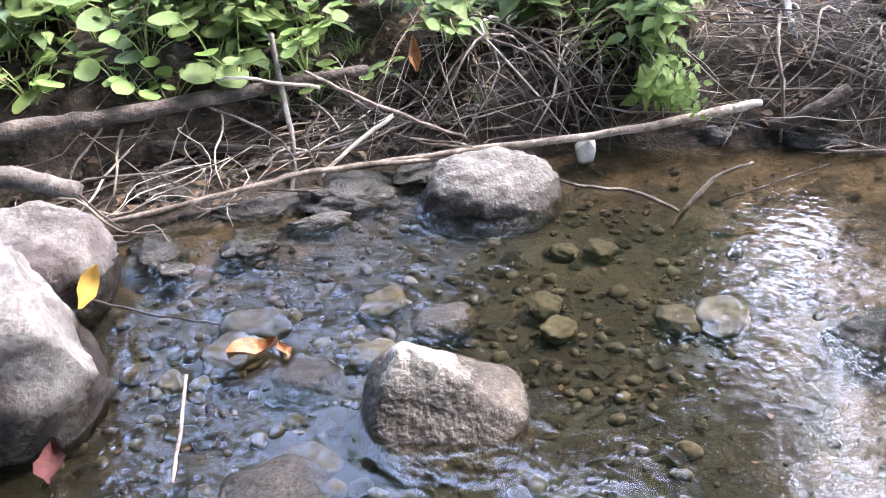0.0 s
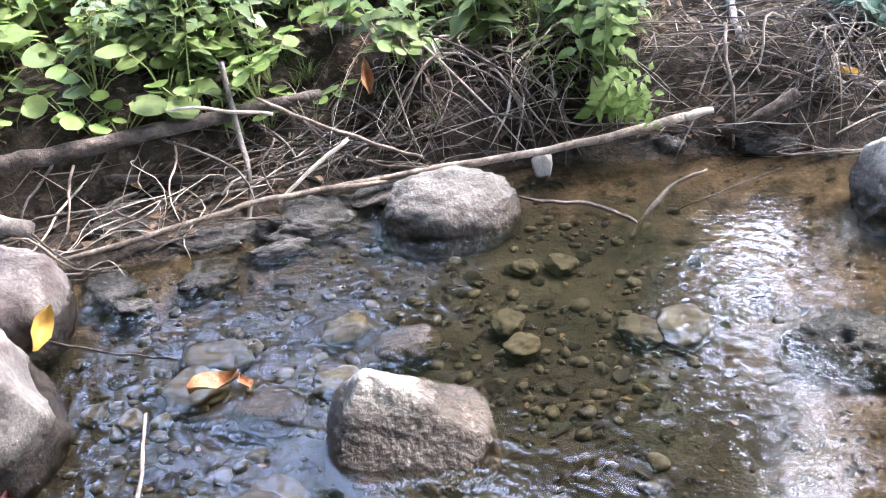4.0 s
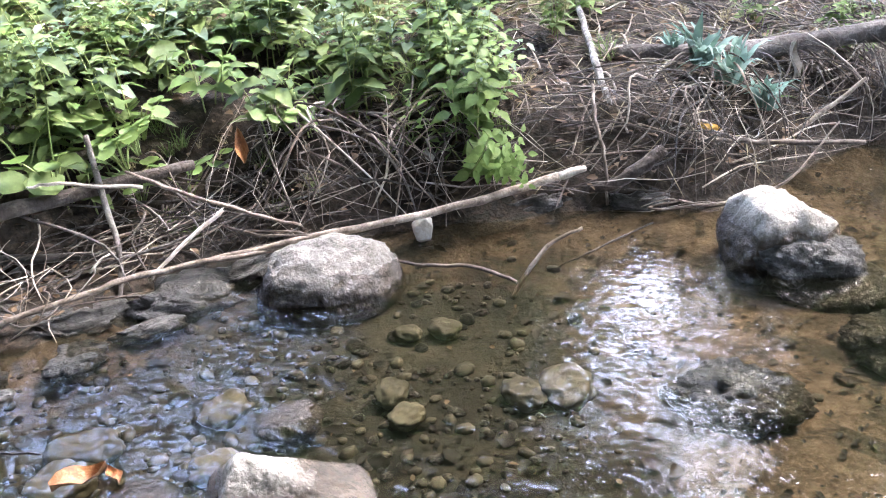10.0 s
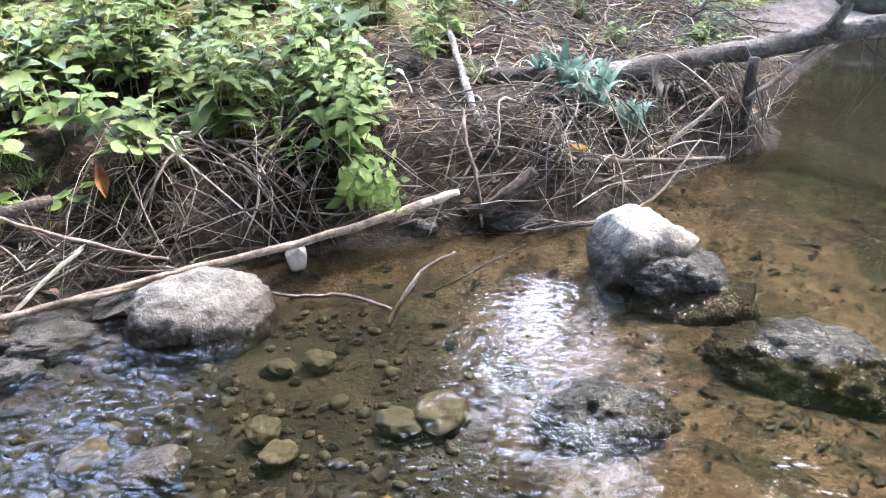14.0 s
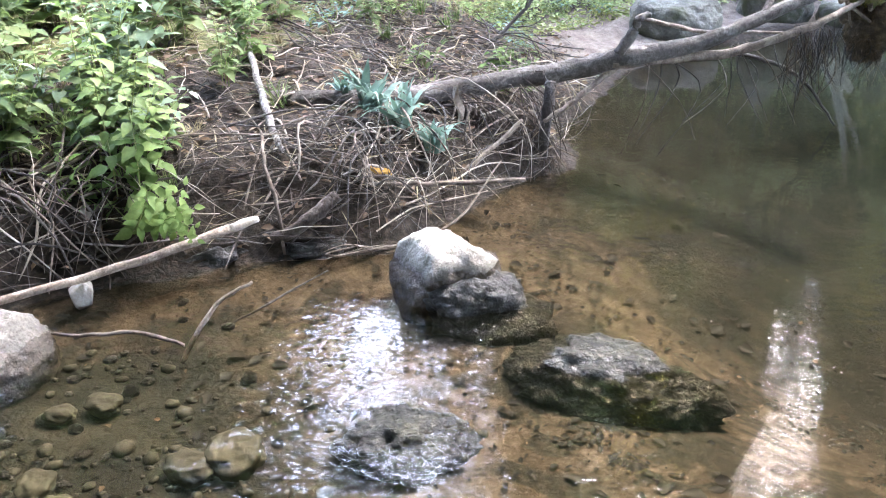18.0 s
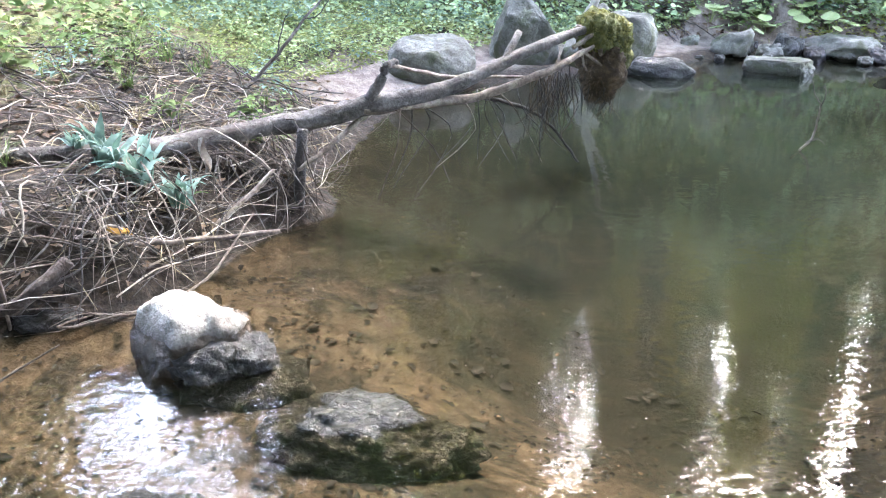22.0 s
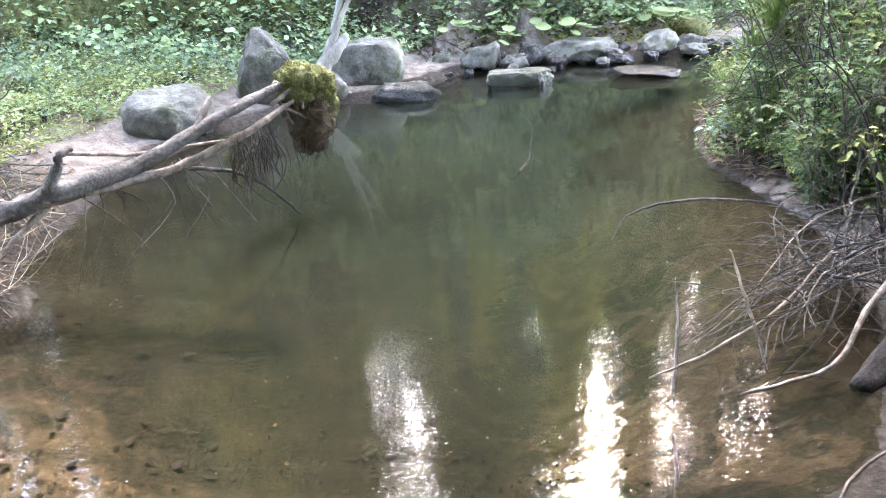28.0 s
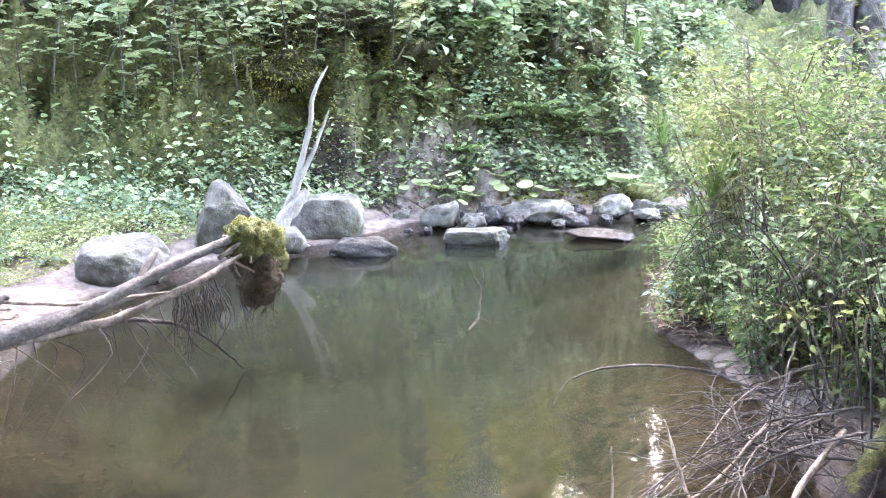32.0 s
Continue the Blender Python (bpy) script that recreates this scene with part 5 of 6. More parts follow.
for x, y, z, s, k in ((-1.08, 3.93, 0.36, 0.9, 1), (-0.9, 3.93, 0.32, 1.0, 2), (-0.62, 3.96, 0.36, 0.9, 1), (-0.35, 4.02, 0.38, 1.0, 0), (-0.3, 4.08, 0.42, 0.9, 0), (-1.35, 3.95, 0.34, 1.0, 2), (-0.72, 4.05, 0.45, 1.1, 2), (0.25, 4.15, 0.42, 0.8, 0)):
    one = copy_thing(rounds[k], pose(x, y, z, 14, 0, 300 * x))
    one.scale = (s, s, s)
blue = put(strap_plant("strap_leaf_plant", 0.26, 0.034, 26, BLUE, 1, "plant of long bluish-green narrow leaves", 0.75), 2.26, 4.1, 0, 0.05, (0, 0), 1.5)
put(copy_thing(blue, pose(0, 0, 0)), 2.16, 4.2, 80, 0.05, (10, 0), 1.4)
put(copy_thing(blue, pose(0, 0, 0)), 2.4, 4.03, 200, 0.05, (10, 0), 1.3)
put(copy_thing(blue, pose(0, 0, 0)), 2.12, 4.4, 200, 0.05, (10, 0), 0.9)
put(strap_plant("strap_leaf_plant", 0.2, 0.026, 10, LIME, 2, "plant of narrow yellowing leaves", 0.5), 2.42, 4.1)
grass = [put(strap_plant("grass_tuft", 0.26, 0.006, 40, GREEN, 3, "tuft of thin green grass", 0.7, "grass"), 0.9, 4.5), put(strap_plant("grass_tuft", 0.2, 0.006, 34, STRAW, 4, "tuft of thin dry grass", 0.6, "grass"), 1.4, 4.4)]
scatter(grass, 46, (0.4, 3.6, 4.2, 6.2), 16)
scatter(grass, 40, (-0.6, 1.3, 3.95, 4.4), 17, (0.5, 0.8), clear=0.2)
low = [put(herb("herb", 0.16, 4, 0.055, 4, GREEN, STEM, 21, "low green herb on the shore"), 5.0, 7.2), put(herb("herb", 0.22, 4, 0.06, 4, BLUE, STEM, 22, "low green herb on the shore"), 5.4, 7.3), put(herb("herb", 0.14, 3, 0.05, 6, LIME, STEM, 23, "low yellow-green herb on the shore"), 5.8, 7.4)]
scatter(low, 60, (3.2, 8.4, 6.1, 8.6), 18, clear=0.55, keep=lambda x, y, r: side(np.array([x]), np.array([y]), NORTH)[0] > 0.75 - 0.2 * r.random())
scatter(low, 20, (2.4, 4.2, 5.4, 6.6), 19, clear=0.3)
scatter(low, 40, (6.6, 9.6, 1.3, 2.9), 23, (0.8, 1.6), clear=0.05)
CLUMP = "plant of big round light-green leaves at the foot of the slope"
big = put(round_plant("butterbur", 0.22, 8, 0.26, SUNLEAF, STEM, 7, CLUMP, 0.3, "big-leaved plants at the slope"), 9.55, 5.35)
for x, y, s in ((9.3, 5.5, 0.9), (9.8, 5.1, 1.0), (9.7, 5.5, 0.9), (10.0, 4.9, 0.8), (9.2, 5.8, 0.8), (10.9, 4.1, 1.1), (11.1, 4.3, 1.0), (10.6, 4.35, 0.8)):
    put(copy_thing(big, pose(0, 0, 0)), x, y, 70 * s * x, 0, (0, 0), s)


# ---- cover of the wooded slope ----
def cover(name, label, count, seed, size, mat, where, tall=(0.02, 0.2), lean=0.6, wide=0.6, patch=None):
    """Leaves of low plants over a stretch of slope, as one mass."""
    rr = np.random.RandomState(seed)
    x = rr.uniform(where[0], where[1], count * 3)
    y = rr.uniform(where[2], where[3], count * 3)
    n, foot = side(x, y, NORTH), side(x, y, FOOT)
    ok = (n > where[4]) & (foot > where[5]) & (foot < where[6])
    if patch:
        clump = np.array([noise.noise((a * patch[0], b * patch[0], seed)) for a, b in zip(x, y)])
        ok &= clump > patch[1] + rr.normal(0, 0.12, len(x))
    x, y = x[ok][:count], y[ok][:count]
    z = ground_parts(x, y)[0] + rr.uniform(tall[0], tall[1], len(x)) * rr.uniform(0.3, 1, len(x))
    a = rr.uniform(0, 2 * np.pi, len(x))
    D = np.stack([np.cos(a), np.sin(a) - 0.3, rr.normal(0.0, 0.3, len(x))], 1)
    N = np.stack([rr.normal(0, lean, len(x)), rr.normal(-0.4, lean, len(x)), np.ones(len(x))], 1)
    L = size * rr.uniform(0.5, 1.4, len(x))
    v, f = leaf_cloud(np.stack([x, y, z], 1), D, N, L, L * wide, 0.18, 0.2)
    return tagged(mesh_part(name, v, f, mat), label, "undergrowth", kind="stuff")


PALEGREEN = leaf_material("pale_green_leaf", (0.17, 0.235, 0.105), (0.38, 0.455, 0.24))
SLOPE_MOSS = leaf_material("slope_moss", (0.075, 0.08, 0.016), (0.27, 0.27, 0.065))
cover("undergrowth", "bluish green leaves of low plants along the foot of the slope", 16000, 1, 0.052, BLUEGREEN, (3.0, 13.5, 3.2, 11.5, 0.75, -0.9, 0.45), (0.02, 0.24), patch=(1.2, -0.2))
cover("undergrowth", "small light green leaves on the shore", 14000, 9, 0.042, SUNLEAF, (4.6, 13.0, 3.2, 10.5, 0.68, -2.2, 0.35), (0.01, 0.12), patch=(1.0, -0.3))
cover("undergrowth", "small green leaves in patches on the mossy slope", 9000, 2, 0.06, GREEN, (2.5, 10.8, 3.2, 11.5, 0.5, 0.1, 2.4), (0.02, 0.16), patch=(1.3, 0.06))
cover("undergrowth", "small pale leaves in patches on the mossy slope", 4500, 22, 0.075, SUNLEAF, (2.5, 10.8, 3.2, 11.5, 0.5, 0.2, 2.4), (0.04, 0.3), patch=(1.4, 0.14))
cover("leaf_litter", "brown dead leaves lying on the slope", 16000, 23, 0.05, LITTER, (2.5, 12.0, 3.2, 11.5, 0.5, 0.0, 2.4), (0.0, 0.04), patch=(0.9, -0.22))
cover("moss_cover", "tufts of yellow-green moss on the slope", 44000, 5, 0.042, SLOPE_MOSS, (2.5, 13.0, 3.0, 11.5, 0.4, -0.1, 2.6), (0.0, 0.04), lean=1.0, patch=(0.8, -0.06))
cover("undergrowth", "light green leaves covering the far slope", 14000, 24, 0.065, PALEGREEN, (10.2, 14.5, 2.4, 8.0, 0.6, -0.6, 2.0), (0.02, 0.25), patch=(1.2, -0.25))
cover("undergrowth", "bluish leaves covering the far slope", 6000, 3, 0.08, BLUEGREEN, (10.0, 14.5, 2.4, 8.0, 0.65, -0.4, 1.8), (0.05, 0.3), patch=(1.6, 0.0))
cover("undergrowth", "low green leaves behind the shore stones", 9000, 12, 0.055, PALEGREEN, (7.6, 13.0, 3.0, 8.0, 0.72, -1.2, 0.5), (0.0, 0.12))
cover("undergrowth", "light green leaves on top of the slope, sunlight put into their colour", 16000, 4, 0.12, SUNLEAF, (0.0, 15.0, 2.5, 13.0, 0.5, 1.3, 3.6), (0.15, 0.75), patch=(0.9, -0.15))
cover("undergrowth", "leafy forest floor behind the slope", 9000, 6, 0.16, GREEN, (-14.0, 24.0, 0.0, 22.0, 0.5, 2.6, 11.0), (0.1, 0.6))
cover("undergrowth", "leafy ground behind the near bank", 4500, 7, 0.09, GREEN, (-5.0, 4.0, 5.9, 9.5, 1.6, -4.0, 2.0), (0.05, 0.35), patch=(0.9, -0.2))
cover("grass_cover", "short yellow-green grass on the shore", 12000, 8, 0.05, leaf_material("shore_grass", (0.12, 0.15, 0.04), (0.30, 0.32, 0.12)), (4.2, 8.0, 5.6, 8.8, 0.75, -3.0, 0.2), (0.0, 0.05), lean=1.0, wide=0.2)
# crest leaves: backlight is put into the very pale leaf colour
CREST = leaf_material("sun_painted_crest_leaf", (0.32, 0.42, 0.22), (0.58, 0.66, 0.42))
cover("undergrowth", "leaves along the crest of the slope, sunlight painted into their pale colour", 8000, 31, 0.15, CREST, (6.0, 14.5, 3.0, 12.0, 0.5, 1.1, 2.8), (0.15, 0.8), patch=(1.1, 0.0))
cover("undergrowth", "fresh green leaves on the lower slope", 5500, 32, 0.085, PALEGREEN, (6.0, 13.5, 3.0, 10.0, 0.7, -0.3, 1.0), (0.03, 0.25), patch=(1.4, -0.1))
FERN = "green fern with arching fronds on the slope"
ferns = [put(fern("fern", 0.6, 7, GREEN, STEM, 1, FERN), 10.3, 5.6), put(fern("fern", 0.5, 8, BRIGHT, STEM, 2, FERN), 9.9, 5.7)]
for k, (x, y, s) in enumerate([(9.4, 6.7, 0.8), (10.6, 5.2, 1.0), (10.9, 4.9, 1.1), (11.2, 4.6, 1.0), (9.9, 6.2, 0.9), (10.5, 5.9, 0.9), (11.5, 4.9, 1.0), (8.7, 7.2, 0.7), (11.0, 5.5, 1.0)]):
    put(copy_thing(ferns[k % 2], pose(0, 0, 0)), x, y, 47 * k, 0, (0, 0), s)
LONG = "arching tuft of long yellow-green grass"
reed = put(strap_plant("grass_tuft", 0.8, 0.02, 30, LIME, 9, LONG, 0.75, "grass"), 11.6, 4.0, 0, 0.5)
for x, y, dz, s in ((8.3, 2.55, 0.15, 0.7), (8.8, 2.6, 0.2, 0.8), (7.8, 2.4, 0.2, 0.6), (7.35, 2.1, 0.2, 0.6), (8.1, 2.2, 0.7, 0.8), (7.6, 1.9, 0.8, 0.8), (7.15, 1.85, 0.75, 1.0), (7.3, 2.0, 0.5, 0.9), (6.95, 1.8, 0.2, 0.7), (7.7, 2.1, 0.75, 1.0), (11.3, 3.9, 0.7, 1.0), (11.9, 3.7, 0.6, 1.1), (11.5, 4.3, 0.9, 0.9)):
    put(copy_thing(reed, pose(0, 0, 0)), x, y, 90 * x, dz, (0, 0), s)


MAT = material("moss_mat", [(0.012, 0.010, 0.006), (0.04, 0.036, 0.014), (0.09, 0.085, 0.03)], 9.0, bump=1.0, bump_scale=60.0)
FRINGE = leaf_material("moss_mat_fringe", (0.05, 0.05, 0.015), (0.19, 0.18, 0.06))
for k, (x, y, z, w, h) in enumerate([(10.3, 6.55, 1.45, 1.7, 0.8), (11.75, 5.4, 1.6, 1.4, 0.7), (8.9, 7.6, 1.5, 1.2, 0.5), (9.6, 7.5, 2.0, 1.5, 0.5)]):
    mat_ob = rock("moss_mat", (x, y, z), (w, 0.9, h), MAT, "overhanging mat of brown-green moss and roots on the slope", 130 + k, -45, (-12, 0), [], 5, 0.5, 0.3, "moss", "moss mats on the slope")
    rr = random.Random(k)
    P, D, N = [], [], []
    skin = mat_ob.data.vertices
    for j in range(6000):
        p = skin[rr.randrange(len(skin))].co
        P.append((p.x + rr.gauss(0, 0.02), p.y + rr.gauss(0, 0.02), p.z + rr.gauss(0, 0.015)))
        d = p.normalized()
        D.append((d.x + rr.gauss(0, 0.4), d.y + rr.gauss(0, 0.4), d.z - 0.7))
        N.append((rr.gauss(0, 1), rr.gauss(0, 1), 1))
    long = np.random.RandomState(k).uniform(0.02, 0.07, 6000)
    v, f = leaf_cloud(P, D, N, long, long * 0.35)
    tagged(mesh_part("moss_fringe", v, f, SLOPE_MOSS if k % 2 == 0 else FRINGE, mat_ob), kind="stuff")


# saplings with thin stems on the slope
def sapling(height, seed, label, mat=SUNLEAF, leaf=0.11):
    rr = random.Random(seed)
    base = tagged(new("sapling"), label, "sapling", "saplings on the slope")
    line = stem_line(0, 0, height * 0.2, height, rr)
    v, f = tube(line, [0.012, 0.01, 0.008, 0.006, 0.003], 6, 0.004, 3, seed)
    mesh_part("stem", v, f, BARK, base)
    for k in range(9):
        t = 0.35 + 0.65 * k / 8
        q = t * 4
        i = min(int(q), 3)
        p = Vector(line[i]).lerp(Vector(line[i + 1]), q - i)
        a = k * 2.4
        d = Vector((math.cos(a), math.sin(a), 0.25)) * height * 0.28 * (1.2 - 0.6 * t)
        v, f = tube([p, p + d * 0.5 + Vector((0, 0, 0.02)), p + d], [0.004, 0.003, 0.0015], 4, rings=2, seed=k)
        tw = mesh_part("twig", v, f, BARK, base)
        P = [p + d * (0.25 + 0.75 * j / 7) for j in range(8)]
        s = d.normalized().cross(Vector((0, 0, 1)))
        D = [s * (1 if j % 2 else -1) + d.normalized() * 0.6 for j in range(8)]
        N = [(rr.gauss(0, 0.2), rr.gauss(0, 0.2), 1) for _ in range(8)]
        L = np.array([leaf * rr.uniform(0.7, 1.2) for _ in range(8)])
        v, f = leaf_cloud(P, D, N, L, L * 0.6)
        mesh_part("foliage", v, f, mat, tw)
    return base


SAP = "thin sapling with flat sprays of light green leaves"
saps = [put(sapling(1.3, 1, SAP), 7.4, 8.4), put(sapling(1.0, 2, SAP), 6.9, 8.9), put(sapling(1.6, 3, SAP), 8.3, 7.6)]
for k, (x, y, s) in enumerate([(6.2, 9.3, 1.2), (7.9, 8.2, 1.0), (8.9, 7.4, 1.0), (9.3, 6.9, 0.9), (9.8, 6.6, 1.1), (5.6, 9.7, 1.3), (10.4, 6.2, 1.0), (10.9, 5.6, 1.2), (8.2, 8.6, 1.4), (9.3, 7.9, 1.5), (10.2, 7.0, 1.4), (11.5, 5.4, 1.2), (7.0, 9.6, 1.4), (4.4, 9.8, 1.2), (12.2, 4.8, 1.3), (3.2, 9.6, 1.1), (7.5, 8.3, 0.8), (8.0, 7.9, 0.9), (8.6, 7.5, 0.7), (9.1, 7.1, 0.8), (9.6, 6.8, 0.7), (7.1, 8.8, 0.9), (6.6, 9.0, 0.8), (10.1, 6.3, 0.8), (10.7, 5.8, 0.7), (11.3, 5.3, 0.8)]):
    put(copy_thing(saps[k % 3], pose(0, 0, 0)), x, y, 61 * k, -0.02, (0, 0), s)


# bare roots and dead sticks on the slope
roots = tagged(new("root_tangle"), "brown roots hanging from the foot of the wooded slope", "roots")
rr = random.Random(61)
for k in range(70):
    t = rr.random()
    x, y = 6.9 + 2.2 * t + rr.gauss(0, 0.1), 8.05 - 2.0 * t + rr.gauss(0, 0.08)
    z = ground_z(x, y)
    dx, dy = rr.uniform(-0.25, 0.25), -rr.uniform(0.05, 0.25)
    stick("root", [(x, y, z + rr.uniform(0.02, 0.12)), (x + dx * 0.4, y + dy * 0.6 - 0.03, max(ground_z(x + dx * 0.4, y + dy * 0.6 - 0.03) + 0.05, z - 0.02)), (x + dx, y + dy * 1.4 - 0.1, max(ground_z(x + dx, y + dy * 1.4 - 0.1), z - 0.25))],
          [0.006, 0.005, 0.003], (BARK, WETBARK, WETBARK)[k % 3], "", parent=roots, sides=5, rings=4, wobble=0.012, seed=k)
for k, (x, y, s) in enumerate([(7.2, 8.7, 0.8), (8.4, 7.5, 0.6), (9.0, 7.3, 0.9), (9.7, 6.6, 0.7), (10.6, 6.0, 0.8), (6.3, 9.2, 0.9), (11.2, 5.3, 0.7), (8.0, 8.2, 1.0), (10.0, 6.9, 0.9), (11.6, 5.0, 0.6)]):
    z = ground_z(x, y)
    a = 2.4 * k
    stick("branch", [(x, y, z + 0.02), (x + 0.2 * s * math.cos(a), y - 0.15 * s, z + 0.35 * s), (x + 0.45 * s * math.cos(a), y - 0.25 * s, z + 0.75 * s), (x + 0.5 * s * math.cos(a), y - 0.3 * s, z + 1.1 * s)],
          [0.012, 0.010, 0.007, 0.003], (BARK, TWIG)[k % 2], "thin bare grey stick leaning on the slope", seed=70 + k, wobble=0.01, group="dead sticks on the slope")


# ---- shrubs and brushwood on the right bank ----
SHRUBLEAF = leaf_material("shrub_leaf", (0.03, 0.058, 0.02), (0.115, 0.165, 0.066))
# lighter copy of the shrub leaf, with sunlight painted into the colour
SUNSHRUB = leaf_material("sun_painted_shrub_leaf", (0.08, 0.105, 0.024), (0.225, 0.255, 0.075))


def shrub(height, spread, stems, per_stem, leaf, mat, seed, label):
    rr = random.Random(seed)
    base = tagged(new("shrub"), label, "shrub", "shrubs on the low bank")
    for s in range(stems):
        a = rr.uniform(0, 2 * math.pi)
        out, h = spread * rr.uniform(0.25, 1.0), height * rr.uniform(0.55, 1.0)
        d = Vector((math.cos(a), math.sin(a), 0))
        o = d * rr.uniform(0, 0.18)
        line = [o, o + d * out * 0.25 + Vector((0, 0, h * 0.4)), o + d * out * 0.6 + Vector((0, 0, h * 0.8)), o + d * out + Vector((0, 0, h * rr.uniform(0.75, 1.0)))]
        v, f = tube(line, [0.007, 0.006, 0.004, 0.002], 5, 0.010, 4, s)
        mesh_part("stem", v, f, TWIG, base)
        P, D, N, L = [], [], [], []
        for k in range(per_stem):
            t = rr.uniform(0.06, 1.0)
            q = t * 3
            i = min(int(q), 2)
            p = line[i].lerp(line[i + 1], q - i)
            b = rr.uniform(0, 2 * math.pi)
            e = Vector((math.cos(b), math.sin(b), rr.uniform(-0.3, 0.4)))
            P.append(p + e * rr.uniform(0.02, 0.16))
            D.append(e + Vector((0, 0, -0.2)))
            N.append((rr.gauss(0, 0.45), rr.gauss(0, 0.45), 1))
            L.append(leaf * (0.45 + 1.3 * rr.random() ** 2.5))
        L = np.array(L)
        v, f = leaf_cloud(P, D, N, L, L * 0.48)
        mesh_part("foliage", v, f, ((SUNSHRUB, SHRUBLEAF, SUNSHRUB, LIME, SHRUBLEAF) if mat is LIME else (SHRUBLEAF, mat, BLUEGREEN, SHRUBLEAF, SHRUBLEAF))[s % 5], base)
    return base


SHRUB = "dense leafy shrub with yellow-green leaves at the water's edge"
sh = [put(shrub(1.5, 0.75, 18, 125, 0.045, LIME, 1, SHRUB), 7.1, 1.5), put(shrub(1.3, 0.7, 18, 125, 0.047, BRIGHT, 2, "dense leafy green shrub on the low bank"), 6.6, 1.0), put(shrub(1.1, 0.7, 16, 125, 0.040, LIME, 3, "small-leaved light green shrub on the low bank"), 6.1, 0.75)]
# shrubs beyond x 7.3 take the painted sunlit leaves, the others stay darker
for k, (x, y, s) in enumerate([(7.7, 1.9, 0.9), (7.5, 1.2, 1.2), (6.9, 0.5, 1.2), (6.2, 0.3, 1.1), (8.4, 1.95, 0.8), (8.1, 1.5, 1.2), (7.2, 0.0, 1.4), (5.7, 0.2, 1.0), (8.9, 2.1, 1.0), (9.3, 1.4, 1.4), (7.9, 0.5, 1.5), (6.7, 1.35, 0.6), (7.3, 1.95, 0.55), (5.5, -0.5, 1.2), (9.8, 1.9, 1.2), (10.5, 1.2, 1.4), (8.1, 1.75, 1.0), (9.0, 2.1, 0.9), (7.45, 1.75, 0.8), (9.5, 2.1, 0.9), (7.0, 1.75, 0.6), (6.4, 1.2, 0.8), (8.3, 1.9, 1.3), (7.7, 1.7, 1.3)]):
    put(copy_thing(sh[(0, 2)[k % 2] if x > 7.3 else 1], pose(0, 0, 0)), x, y, 50 * k, -0.03, (0, 0), s)
LOWLEAF = "low spreading yellow-green shrub hanging over the water's edge"
low = put(shrub(0.5, 0.5, 16, 110, 0.05, LIME, 7, LOWLEAF), 7.75, 2.12, 0, -0.01, (0, 0), 0.7)
for k, (x, y, s) in enumerate([(8.1, 2.28, 0.6), (7.4, 1.98, 0.6), (7.1, 1.78, 0.6), (8.5, 2.38, 0.6), (6.85, 1.55, 0.55), (7.6, 2.0, 0.7), (6.55, 1.33, 0.5), (8.0, 2.1, 0.9)]):
    put(copy_thing(low, pose(0, 0, 0)), x, y, 67 * k, -0.02, (0, 0), s)
bare = tagged(new("bare_stems"), "tangle of thin bare grey stems arching out of the shrubs", "stems")
rr = random.Random(91)
for k in range(45):
    t = rr.random()
    x, y = 5.5 + 2.0 * t + rr.gauss(0, 0.15), 0.55 + 1.25 * t + rr.gauss(0, 0.12)
    z = max(0.0, ground_z(x, y))
    a, out, h = rr.uniform(1.2, 3.6), rr.uniform(0.25, 0.75), rr.uniform(0.3, 1.1)
    dx, dy = math.cos(a) * out, math.sin(a) * out
    stick("stem", [(x, y, z - 0.02), (x + dx * 0.2, y + dy * 0.2, z + h * 0.65), (x + dx * 0.6, y + dy * 0.6, z + h), (x + dx, y + dy, z + h * rr.uniform(0.5, 0.95))],
          [0.005, 0.0045, 0.0035, 0.0015], (DULLBARK, BARK, WETBARK)[k % 3], "", parent=bare, sides=5, rings=4, wobble=0.006, seed=k)
brush = tagged(new("brush_pile"), "heap of bare grey twigs and brushwood at the water's edge", "brushwood")
rr = random.Random(44)
